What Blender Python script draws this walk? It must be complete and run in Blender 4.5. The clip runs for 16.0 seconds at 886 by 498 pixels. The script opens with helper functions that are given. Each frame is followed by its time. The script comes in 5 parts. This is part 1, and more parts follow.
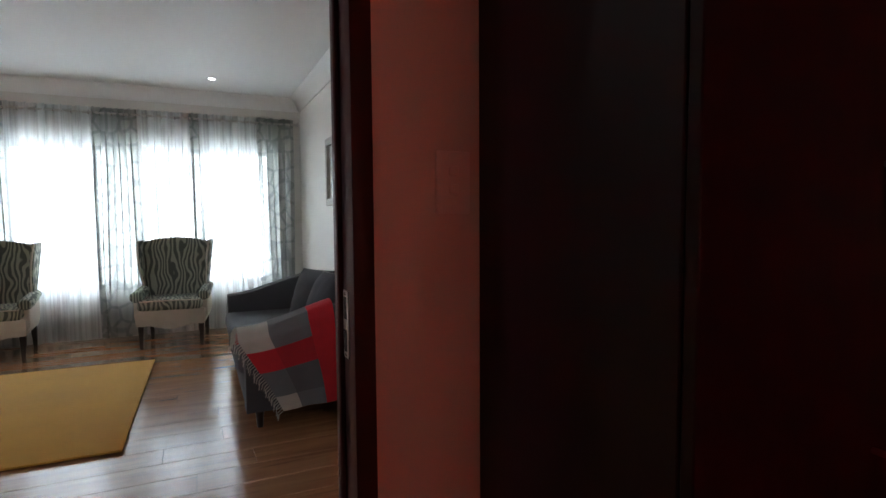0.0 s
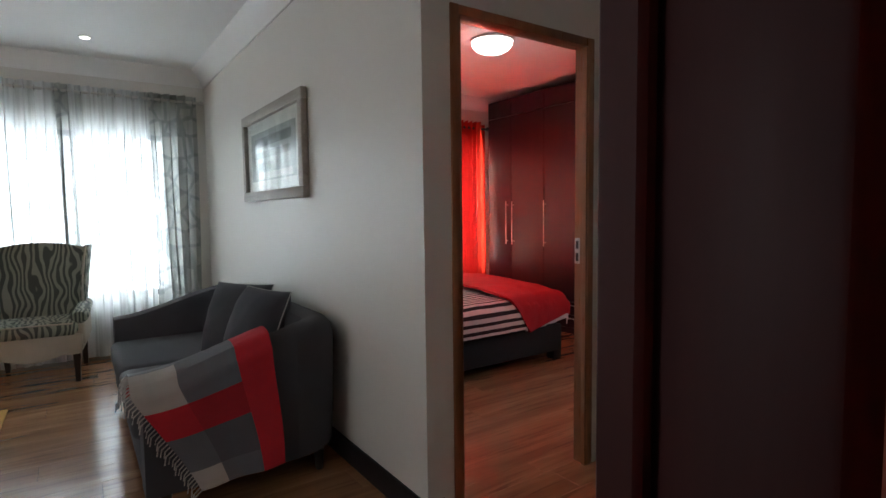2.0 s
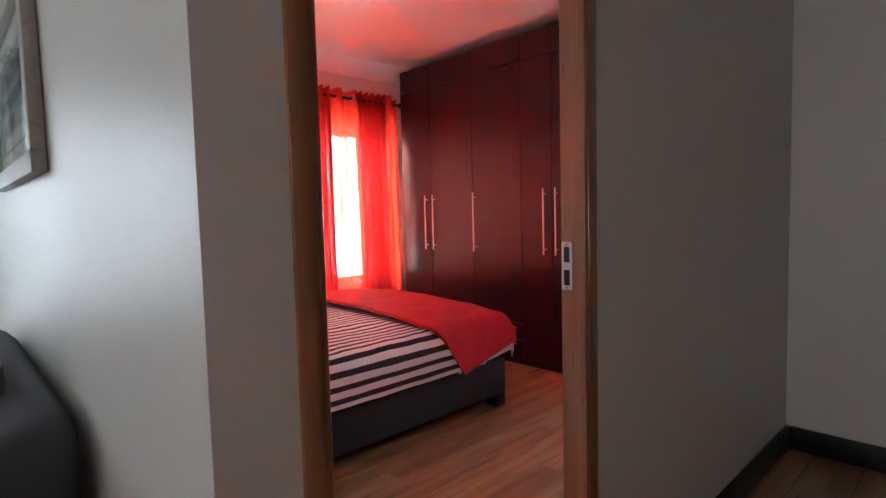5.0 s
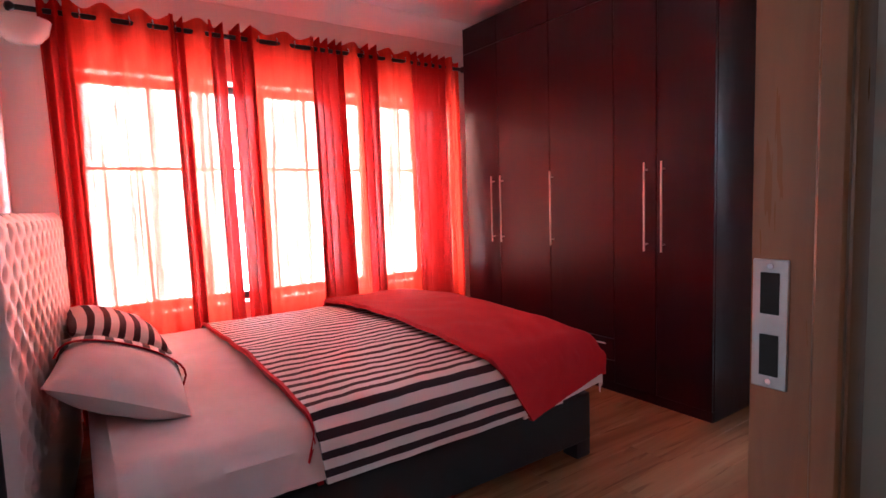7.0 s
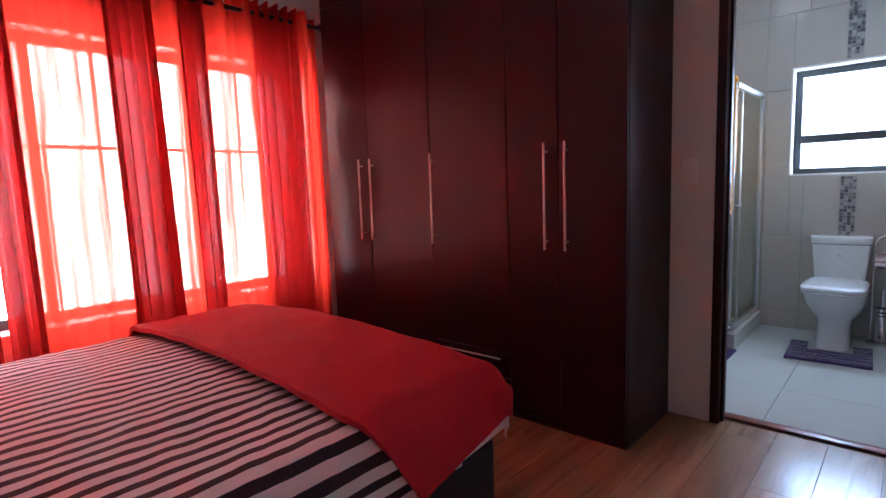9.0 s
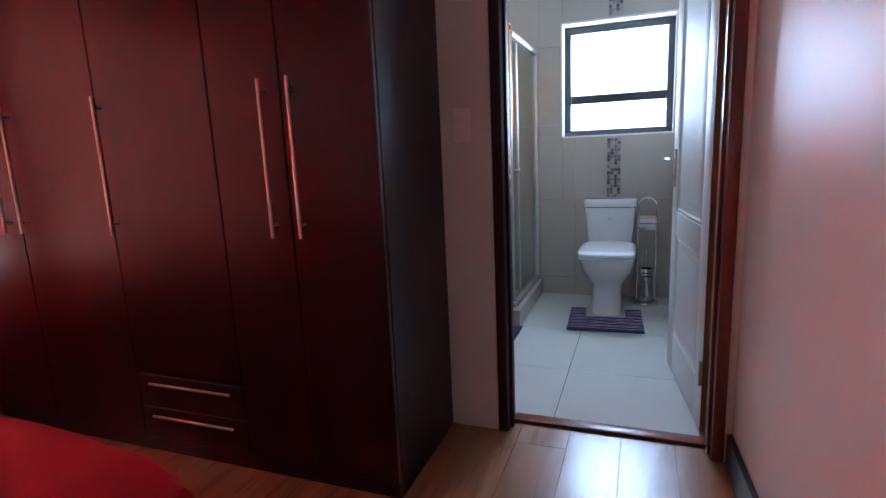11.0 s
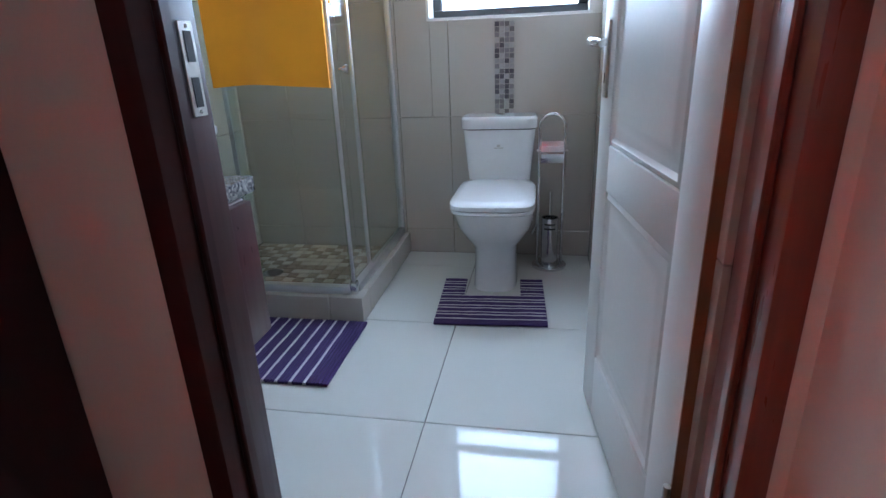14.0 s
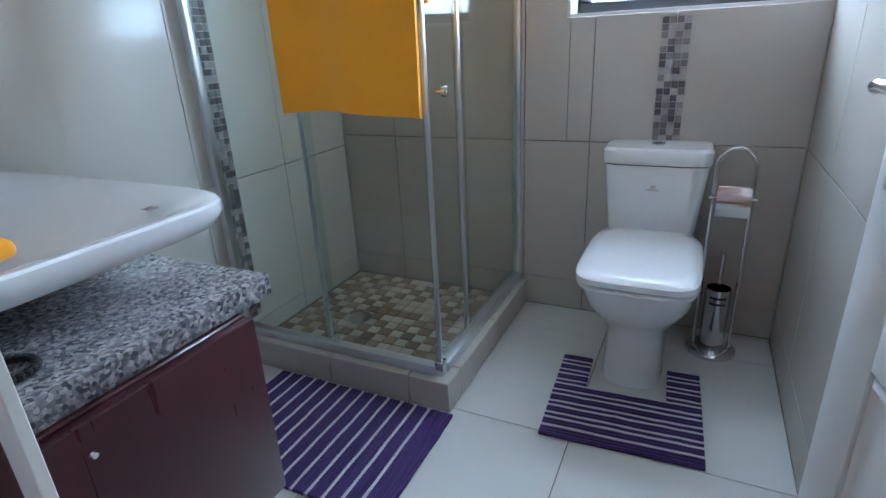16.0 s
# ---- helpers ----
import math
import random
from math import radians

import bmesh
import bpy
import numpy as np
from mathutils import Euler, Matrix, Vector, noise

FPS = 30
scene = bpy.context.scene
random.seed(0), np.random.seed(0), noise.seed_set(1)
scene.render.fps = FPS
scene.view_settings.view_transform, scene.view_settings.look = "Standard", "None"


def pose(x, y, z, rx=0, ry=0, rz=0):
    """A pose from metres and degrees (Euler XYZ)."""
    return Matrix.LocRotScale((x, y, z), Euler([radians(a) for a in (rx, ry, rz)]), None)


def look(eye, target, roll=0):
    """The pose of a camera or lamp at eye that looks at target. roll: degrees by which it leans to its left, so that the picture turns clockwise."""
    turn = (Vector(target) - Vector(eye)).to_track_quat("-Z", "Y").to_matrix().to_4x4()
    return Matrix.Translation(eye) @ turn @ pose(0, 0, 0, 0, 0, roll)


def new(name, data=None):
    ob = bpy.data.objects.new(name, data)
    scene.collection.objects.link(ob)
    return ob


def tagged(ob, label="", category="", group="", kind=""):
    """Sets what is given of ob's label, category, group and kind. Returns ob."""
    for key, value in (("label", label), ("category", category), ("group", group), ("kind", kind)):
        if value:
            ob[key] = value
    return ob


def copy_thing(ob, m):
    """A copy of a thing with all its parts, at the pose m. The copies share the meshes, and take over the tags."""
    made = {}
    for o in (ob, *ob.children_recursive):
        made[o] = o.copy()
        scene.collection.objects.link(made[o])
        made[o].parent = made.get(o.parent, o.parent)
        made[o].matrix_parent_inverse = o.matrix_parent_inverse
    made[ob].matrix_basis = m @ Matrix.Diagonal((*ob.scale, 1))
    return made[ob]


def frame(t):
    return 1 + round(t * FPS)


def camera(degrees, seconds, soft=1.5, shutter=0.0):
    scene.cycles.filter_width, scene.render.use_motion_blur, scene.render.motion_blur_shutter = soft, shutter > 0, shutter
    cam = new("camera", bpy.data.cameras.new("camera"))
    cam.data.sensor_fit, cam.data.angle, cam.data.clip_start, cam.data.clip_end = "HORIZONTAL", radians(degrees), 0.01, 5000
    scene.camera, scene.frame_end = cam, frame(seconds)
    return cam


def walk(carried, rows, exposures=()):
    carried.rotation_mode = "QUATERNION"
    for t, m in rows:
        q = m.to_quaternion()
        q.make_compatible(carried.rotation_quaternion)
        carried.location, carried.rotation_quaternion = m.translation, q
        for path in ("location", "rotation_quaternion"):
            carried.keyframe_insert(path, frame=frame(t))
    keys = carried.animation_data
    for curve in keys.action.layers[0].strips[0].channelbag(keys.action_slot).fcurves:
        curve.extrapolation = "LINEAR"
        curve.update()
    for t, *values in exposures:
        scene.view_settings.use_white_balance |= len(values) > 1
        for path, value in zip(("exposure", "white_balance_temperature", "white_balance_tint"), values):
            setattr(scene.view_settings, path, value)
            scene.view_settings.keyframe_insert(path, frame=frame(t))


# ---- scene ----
cam = camera(79.5, 16.0)
EXPOSURES = [(0.0, 0.25, 6050, 11), (1.0, 0.05, 6100, 10), (3.0, 0.42, 6050, 11), (5.5, 0.65, 5800, 12), (7.0, 0.28, 5550, 14), (8.5, -0.12, 5350, 14), (10.0, -0.5, 5300, 13), (12.5, 0.05, 5400, 12), (16.0, -0.15, 5500, 11)]
PATH = [
    (0, (2.62, -2.075, 1.263), (0.808, -1.237, 1.136), -0.4),
    (0.5, (2.332, -2.058, 1.26), (0.529, -1.204, 1.131), -0.6),
    (1, (2.114, -2.045, 1.253), (0.327, -1.155, 1.127), -0.6),
    (1.5, (1.905, -2.038, 1.247), (0.162, -1.065, 1.119), -0.8),
    (2, (1.78, -2.028, 1.268), (0.139, -0.894, 1.126), -0.7),
    (2.5, (1.623, -1.982, 1.244), (0.128, -0.66, 1.113), -0.6),
    (3, (1.454, -1.9, 1.251), (0.049, -0.484, 1.115), -1.2),
    (5.5, (0.66, -0.981, 1.207), (-0.827, 0.35, 1.069), -1.7),
    (6, (0.545, -0.813, 1.229), (-1.042, 0.395, 1.075), -2.2),
    (6.5, (0.367, -0.673, 1.196), (-1.26, 0.479, 1.043), -1.8),
    (7, (0.243, -0.541, 1.192), (-1.396, 0.592, 1.015), -1.9),
    (7.5, (0.116, -0.395, 1.199), (-1.522, 0.735, 0.992), -1.7),
    (8, (-0.01, -0.307, 1.188), (-1.602, 0.885, 0.974), -1.3),
    (8.5, (-0.159, -0.222, 1.212), (-1.605, 1.14, 0.979), -2.1),
    (9, (-0.271, -0.086, 1.189), (-1.592, 1.397, 0.956), -2.0),
    (9.5, (-0.355, 0.08, 1.175), (-1.519, 1.687, 0.93), -2.4),
    (10, (-0.404, 0.243, 1.17), (-1.405, 1.954, 0.902), -2.4),
    (12.5, (-0.471, 1.398, 1.042), (-0.873, 3.275, 0.48), -2.5),
    (13, (-0.45, 1.601, 1.019), (-0.829, 3.463, 0.395), -2.4),
    (13.5, (-0.459, 1.816, 1.015), (-0.82, 3.669, 0.356), -2.5),
    (14, (-0.458, 2.013, 1.027), (-0.81, 3.858, 0.341), -2.3),
    (14.5, (-0.457, 2.201, 1.049), (-0.844, 4.028, 0.333), -2.6),
    (15, (-0.478, 2.365, 1.063), (-0.948, 4.171, 0.343), -2.7),
    (15.5, (-0.506, 2.519, 1.08), (-1.135, 4.275, 0.359), -3.0),
    (16, (-0.531, 2.616, 1.112), (-1.352, 4.292, 0.393), -2.9),
]
walk(cam, [(r[0], look(*r[1:])) for r in PATH], EXPOSURES)

# ---- light ----
world = bpy.data.worlds.new("sky")
scene.world = world
world.use_nodes = True
sky = world.node_tree.nodes.new("ShaderNodeTexSky")
sky.sky_type = "NISHITA"
sky.sun_disc = False
sky.sun_elevation, sky.sun_rotation = radians(48), radians(200)
world.node_tree.links.new(sky.outputs[0], world.node_tree.nodes["Background"].inputs[0])
world.node_tree.nodes["Background"].inputs[1].default_value = 0.12

sun = new("sun", bpy.data.lights.new("sun", "SUN"))
sun.data.energy, sun.data.angle, sun.data.color = 3.0, radians(0.5), (1.0, 0.95, 0.88)
sun.matrix_world = look((0, 0, 9), (-2.2, 6.0, 2.2))


def window_light(name, eye, target, w, h, watts, color=(1, 1, 1)):
    """Sky light that stands in a window's opening."""
    lamp = new(name, bpy.data.lights.new(name, "AREA"))
    lamp.data.shape, lamp.data.size, lamp.data.size_y = "RECTANGLE", w, h
    lamp.data.energy, lamp.data.color = watts, color
    lamp.matrix_world = look(eye, target)
    return lamp


window_light("bathroom_window_light", (-0.63, 5.02, 1.56), (-0.63, 0, 1.56), 0.72, 0.76, 66, (0.74, 0.88, 1.0))


# ---- materials ----
def nodes_of(name):
    m = bpy.data.materials.new(name)
    m.use_nodes = True
    nt = m.node_tree
    return m, nt, nt.nodes["Principled BSDF"]


def add(nt, kind, **values):
    n = nt.nodes.new(kind)
    for key, value in values.items():
        n.inputs[key.replace("_", " ")].default_value = value
    return n


def math_node(nt, op, a, b=None):
    n = nt.nodes.new("ShaderNodeMath")
    n.operation = op
    for slot, v in ((0, a), (1, b)):
        if v is None:
            continue
        if isinstance(v, (int, float)):
            n.inputs[slot].default_value = v
        else:
            nt.links.new(v, n.inputs[slot])
    return n.outputs[0]


def mix_color(nt, fac, a, b, mode="MIX"):
    n = nt.nodes.new("ShaderNodeMix")
    n.data_type, n.blend_type = "RGBA", mode
    for slot, v in ((0, fac), (6, a), (7, b)):
        if isinstance(v, (int, float)):
            n.inputs[slot].default_value = v
        elif isinstance(v, tuple):
            n.inputs[slot].default_value = (*v, 1)
        else:
            nt.links.new(v, n.inputs[slot])
    return n.outputs[2]


def coords(nt, scale=(1, 1, 1), kind="Object"):
    tc = nt.nodes.new("ShaderNodeTexCoord")
    mp = nt.nodes.new("ShaderNodeMapping")
    mp.inputs["Scale"].default_value = scale
    nt.links.new(tc.outputs[kind], mp.inputs["Vector"])
    return mp.outputs[0]


def noise_fac(nt, vec, scale, detail=4, rough=0.55, distort=0.0):
    n = add(nt, "ShaderNodeTexNoise", Scale=scale, Detail=detail, Roughness=rough, Distortion=distort)
    nt.links.new(vec, n.inputs["Vector"])
    return n.outputs["Fac"]


def ramp(nt, fac, *stops):
    n = nt.nodes.new("ShaderNodeValToRGB")
    el = n.color_ramp.elements
    while len(el) < len(stops):
        el.new(0.5)
    for e, (p, c) in zip(el, stops):
        e.position, e.color = p, (*c, 1) if isinstance(c, tuple) else (c, c, c, 1)
    nt.links.new(fac, n.inputs[0])
    return n.outputs[0]


def bump(nt, bsdf, height, strength=0.2, distance=0.002):
    n = add(nt, "ShaderNodeBump", Strength=strength, Distance=distance)
    nt.links.new(height, n.inputs["Height"])
    nt.links.new(n.outputs[0], bsdf.inputs["Normal"])


def surface(name, color, rough=0.5, vary=0.08, scale=6.0, grain=120.0, bump_strength=0.1, metal=0.0, rough_vary=0.1, stretch=(1, 1, 1), coat=0.0, sheen=0.0):
    """A plain surface with soft patches, fine grain and uneven gloss."""
    m, nt, b = nodes_of(name)
    vec = coords(nt, stretch)
    big = noise_fac(nt, vec, scale)
    fine = noise_fac(nt, vec, grain, 3)
    dark = tuple(c * (1 - vary * 1.6) for c in color)
    light = tuple(min(1, c * (1 + vary)) for c in color)
    col = mix_color(nt, big, dark, light)
    col = mix_color(nt, math_node(nt, "MULTIPLY", fine, 0.35), col, tuple(c * 0.8 for c in color))
    nt.links.new(col, b.inputs["Base Color"])
    r = math_node(nt, "ADD", math_node(nt, "MULTIPLY", math_node(nt, "SUBTRACT", big, 0.5), rough_vary * 2), rough)
    nt.links.new(r, b.inputs["Roughness"])
    b.inputs["Metallic"].default_value = metal
    b.inputs["Coat Weight"].default_value = coat
    b.inputs["Sheen Weight"].default_value = sheen
    if bump_strength:
        bump(nt, b, fine, bump_strength)
    return m


def wood(name, dark, light, rough=0.4, axis=1, scale=1.0, per_object=0.0, coat=0.0, knots=False):
    """Wood with grain along one axis."""
    m, nt, b = nodes_of(name)
    st = [14.0 * scale] * 3
    st[axis] = 1.1 * scale
    vec = coords(nt, tuple(st))
    if per_object:
        info = nt.nodes.new("ShaderNodeObjectInfo")
        va = nt.nodes.new("ShaderNodeVectorMath")
        nt.links.new(vec, va.inputs[0])
        sc = nt.nodes.new("ShaderNodeCombineXYZ")
        nt.links.new(math_node(nt, "MULTIPLY", info.outputs["Random"], 40.0), sc.inputs[0])
        nt.links.new(math_node(nt, "MULTIPLY", info.outputs["Random"], 17.0), sc.inputs[1])
        nt.links.new(sc.outputs[0], va.inputs[1])
        vec = va.outputs[0]
    g = noise_fac(nt, vec, 1.0, 6, 0.6, 0.8)
    fine = noise_fac(nt, vec, 7.0, 3)
    col = ramp(nt, g, (0.3, dark), (0.52, tuple((p + q) / 2 for p, q in zip(dark, light))), (0.72, light))
    col = mix_color(nt, math_node(nt, "MULTIPLY", fine, 0.4), col, tuple(c * 0.75 for c in dark))
    if knots:
        kv = coords(nt, (3.0, 3.0, 1.6))
        vo = add(nt, "ShaderNodeTexVoronoi", Scale=1.5)
        nt.links.new(kv, vo.inputs["Vector"])
        k = ramp(nt, vo.outputs["Distance"], (0.02, 1.0), (0.09, 0.0))
        col = mix_color(nt, k, col, tuple(c * 0.3 for c in dark))
    if per_object:
        col = mix_color(nt, math_node(nt, "MULTIPLY", info.outputs["Random"], per_object), col, tuple(c * 0.62 for c in light))
    nt.links.new(col, b.inputs["Base Color"])
    nt.links.new(math_node(nt, "ADD", math_node(nt, "MULTIPLY", fine, 0.16), rough - 0.08), b.inputs["Roughness"])
    b.inputs["Coat Weight"].default_value = coat
    bump(nt, b, fine, 0.08, 0.001)
    return m


def laminate(name):
    """Printed plank: long soft streaks, a few darker veins, one tone a plank."""
    m, nt, b = nodes_of(name)
    info = nt.nodes.new("ShaderNodeObjectInfo")
    shift = nt.nodes.new("ShaderNodeCombineXYZ")
    nt.links.new(math_node(nt, "MULTIPLY", info.outputs["Random"], 31.0), shift.inputs[0])
    nt.links.new(math_node(nt, "MULTIPLY", info.outputs["Random"], 13.0), shift.inputs[1])

    def streak(sx, sy, detail, distort):
        va = nt.nodes.new("ShaderNodeVectorMath")
        nt.links.new(coords(nt, (sx, sy, 1)), va.inputs[0])
        nt.links.new(shift.outputs[0], va.inputs[1])
        return noise_fac(nt, va.outputs[0], 1.0, detail, 0.55, distort)
    broad, vein, hair = streak(9, 0.8, 3, 0.6), streak(26, 1.6, 4, 1.2), streak(160, 6, 2, 0.0)
    col = ramp(nt, broad, (0.30, (0.235, 0.108, 0.049)), (0.50, (0.35, 0.175, 0.084)), (0.70, (0.45, 0.245, 0.125)))
    col = mix_color(nt, ramp(nt, vein, (0.30, 0.75), (0.45, 0.0)), col, (0.13, 0.055, 0.026))
    col = mix_color(nt, math_node(nt, "MULTIPLY", hair, 0.25), col, (0.20, 0.10, 0.05))
    col = mix_color(nt, math_node(nt, "MULTIPLY", info.outputs["Random"], 0.35), col, (0.21, 0.10, 0.048))
    nt.links.new(col, b.inputs["Base Color"])
    nt.links.new(math_node(nt, "ADD", math_node(nt, "MULTIPLY", broad, 0.10), 0.17), b.inputs["Roughness"])
    b.inputs["Coat Weight"].default_value, b.inputs["Coat Roughness"].default_value = 0.35, 0.14
    return m


def cloth(name, color, vary=0.12, weave=900.0, rough=0.9, sheen=0.06):
    return surface(name, color, rough, vary, 9.0, weave * 0.35, 0.35, 0.0, 0.03, sheen=sheen)


def curtain_material(name, color, sheer, pattern=None, glow=0.5, tint=None):
    """Thin cloth: light comes through it, and a share passes straight."""
    m, nt, b = nodes_of(name)
    nt.nodes.remove(b)
    out = nt.nodes["Material Output"]
    vec = coords(nt, (1, 1, 1))
    weave = noise_fac(nt, coords(nt, (600, 600, 60)), 1.0, 2)
    streak = noise_fac(nt, coords(nt, (40, 40, 1.5)), 1.0, 4)
    col = mix_color(nt, streak, tuple(c * 0.72 for c in color), color)
    if pattern:
        vo = add(nt, "ShaderNodeTexVoronoi", Scale=7.5)
        vo.feature = "DISTANCE_TO_EDGE"
        nt.links.new(coords(nt, (0.3, 1, 0.8)), vo.inputs["Vector"])
        ring = ramp(nt, vo.outputs["Distance"], (0.05, 1.0), (0.12, 0.0))
        col = mix_color(nt, ring, col, pattern)
    dif = nt.nodes.new("ShaderNodeBsdfDiffuse")
    tra = nt.nodes.new("ShaderNodeBsdfTranslucent")
    cle = nt.nodes.new("ShaderNodeBsdfTransparent")
    nt.links.new(col, dif.inputs[0])
    nt.links.new(col, tra.inputs[0])
    cle.inputs[0].default_value = (*(tint or [min(1, c * 0.2 + 0.78) for c in color]), 1)
    gather = ramp(nt, noise_fac(nt, coords(nt, (20, 20, 0.4)), 1.0, 3, 0.6, 0.4), (0.36, 0.015), (0.50, 0.40), (0.66, 1.35))
    m1 = nt.nodes.new("ShaderNodeMixShader")
    m1.inputs[0].default_value = glow
    nt.links.new(dif.outputs[0], m1.inputs[1])
    nt.links.new(tra.outputs[0], m1.inputs[2])
    m2 = nt.nodes.new("ShaderNodeMixShader")
    nt.links.new(math_node(nt, "MULTIPLY", math_node(nt, "MULTIPLY", weave, sheer * 2), gather), m2.inputs[0])
    nt.links.new(m1.outputs[0], m2.inputs[1])
    nt.links.new(cle.outputs[0], m2.inputs[2])
    nt.links.new(m2.outputs[0], out.inputs[0])
    return m


def stripes(name, a, b_col, period, share, axis, offset=0.0, rough=0.85, kind="Object"):
    """Cloth with straight stripes across one axis."""
    m, nt, b = nodes_of(name)
    vec = coords(nt, (1, 1, 1), kind)
    sep = nt.nodes.new("ShaderNodeSeparateXYZ")
    nt.links.new(vec, sep.inputs[0])
    wob = math_node(nt, "MULTIPLY", math_node(nt, "SUBTRACT", noise_fac(nt, vec, 3.0, 2), 0.5), period * 0.12)
    v = math_node(nt, "ADD", math_node(nt, "ADD", sep.outputs[axis], wob), 50 + offset)
    f = math_node(nt, "FRACT", math_node(nt, "DIVIDE", v, period))
    k = math_node(nt, "LESS_THAN", f, share)
    fine = noise_fac(nt, vec, 400.0, 2)
    col = mix_color(nt, k, a, b_col)
    col = mix_color(nt, math_node(nt, "MULTIPLY", fine, 0.5), col, (0.75, 0.75, 0.75), "MULTIPLY")
    nt.links.new(col, b.inputs["Base Color"])
    b.inputs["Roughness"].default_value = rough
    b.inputs["Sheen Weight"].default_value = 0.03
    bump(nt, b, fine, 0.3)
    return m


def emitter(name, color, strength):
    m, nt, b = nodes_of(name)
    b.inputs["Base Color"].default_value = (0.85, 0.85, 0.85, 1)
    b.inputs["Emission Color"].default_value = (*color, 1)
    b.inputs["Emission Strength"].default_value = strength
    return m


def thin_glass(name, tint=(0.97, 0.99, 0.985), frost=0.0):
    m, nt, b = nodes_of(name)
    nt.nodes.remove(b)
    out = nt.nodes["Material Output"]
    clear = nt.nodes.new("ShaderNodeBsdfTransparent")
    clear.inputs[0].default_value = (*tint, 1)
    gloss = add(nt, "ShaderNodeBsdfGlossy", Roughness=0.02)
    face = nt.nodes.new("ShaderNodeLayerWeight")
    fac = math_node(nt, "ADD", math_node(nt, "MULTIPLY", math_node(nt, "POWER", face.outputs["Facing"], 4.0), 0.5), 0.035)
    body = clear.outputs[0]
    if frost:
        tr = nt.nodes.new("ShaderNodeBsdfTranslucent")
        tr.inputs[0].default_value = (0.95, 0.97, 1.0, 1)
        mx = nt.nodes.new("ShaderNodeMixShader")
        mx.inputs[0].default_value = frost
        nt.links.new(clear.outputs[0], mx.inputs[1])
        nt.links.new(tr.outputs[0], mx.inputs[2])
        body = mx.outputs[0]
    mix = nt.nodes.new("ShaderNodeMixShader")
    nt.links.new(fac, mix.inputs[0])
    nt.links.new(body, mix.inputs[1])
    nt.links.new(gloss.outputs[0], mix.inputs[2])
    nt.links.new(mix.outputs[0], out.inputs[0])
    return m


def zebra(name):
    m, nt, b = nodes_of(name)
    vec = coords(nt, (1, 1, 0.55))
    w = add(nt, "ShaderNodeTexWave", Scale=8.0, Distortion=14.0, Detail=1.0, Detail_Scale=0.9)
    w.bands_direction = "Y"
    nt.links.new(vec, w.inputs["Vector"])
    fine = noise_fac(nt, coords(nt), 500.0, 2)
    col = ramp(nt, w.outputs["Fac"], (0.38, (0.34, 0.35, 0.28)), (0.62, (0.085, 0.095, 0.08)))
    nt.links.new(mix_color(nt, math_node(nt, "MULTIPLY", fine, 0.35), col, (0.08, 0.08, 0.07)), b.inputs["Base Color"])
    b.inputs["Roughness"].default_value = 0.9
    bump(nt, b, fine, 0.3)
    return m


def granite(name):
    m, nt, b = nodes_of(name)
    vec = coords(nt)
    vo = add(nt, "ShaderNodeTexVoronoi", Scale=170.0)
    nt.links.new(vec, vo.inputs["Vector"])
    sep = nt.nodes.new("ShaderNodeSeparateColor")
    nt.links.new(vo.outputs["Color"], sep.inputs[0])
    col = ramp(nt, sep.outputs[0], (0.08, (0.06, 0.058, 0.068)), (0.3, (0.16, 0.15, 0.16)), (0.6, (0.25, 0.235, 0.24)), (0.92, (0.40, 0.37, 0.36)))
    n2 = noise_fac(nt, vec, 60.0, 5, 0.7)
    col = mix_color(nt, ramp(nt, n2, (0.45, 0.0), (0.65, 0.7)), col, (0.12, 0.115, 0.125))
    nt.links.new(col, b.inputs["Base Color"])
    b.inputs["Roughness"].default_value = 0.14
    return m


def island_mosaic(name, cols, rough=0.2):
    m, nt, b = nodes_of(name)
    g = nt.nodes.new("ShaderNodeNewGeometry")
    n = len(cols)
    r = ramp(nt, g.outputs["Random Per Island"], *[(i / n, c) for i, c in enumerate(cols)])
    r.node.color_ramp.interpolation = "CONSTANT"
    fine = noise_fac(nt, coords(nt), 120.0, 3)
    nt.links.new(mix_color(nt, math_node(nt, "MULTIPLY", fine, 0.4), r, tuple(c * 0.6 for c in cols[0])), b.inputs["Base Color"])
    b.inputs["Roughness"].default_value = rough
    return m


def tile_material(name, color, rough, vary=0.05, relief=0.015):
    m, nt, b = nodes_of(name)
    info = nt.nodes.new("ShaderNodeObjectInfo")
    vec = coords(nt)
    big = noise_fac(nt, vec, 3.0, 5)
    col = mix_color(nt, big, tuple(c * (1 - vary * 2) for c in color), color)
    col = mix_color(nt, math_node(nt, "MULTIPLY", info.outputs["Random"], 0.5), col, tuple(c * (1 - vary) for c in color))
    nt.links.new(col, b.inputs["Base Color"])
    nt.links.new(math_node(nt, "ADD", math_node(nt, "MULTIPLY", noise_fac(nt, vec, 14.0, 4), 0.06), rough), b.inputs["Roughness"])
    bump(nt, b, noise_fac(nt, vec, 5.0, 2), relief, 0.004)
    return m


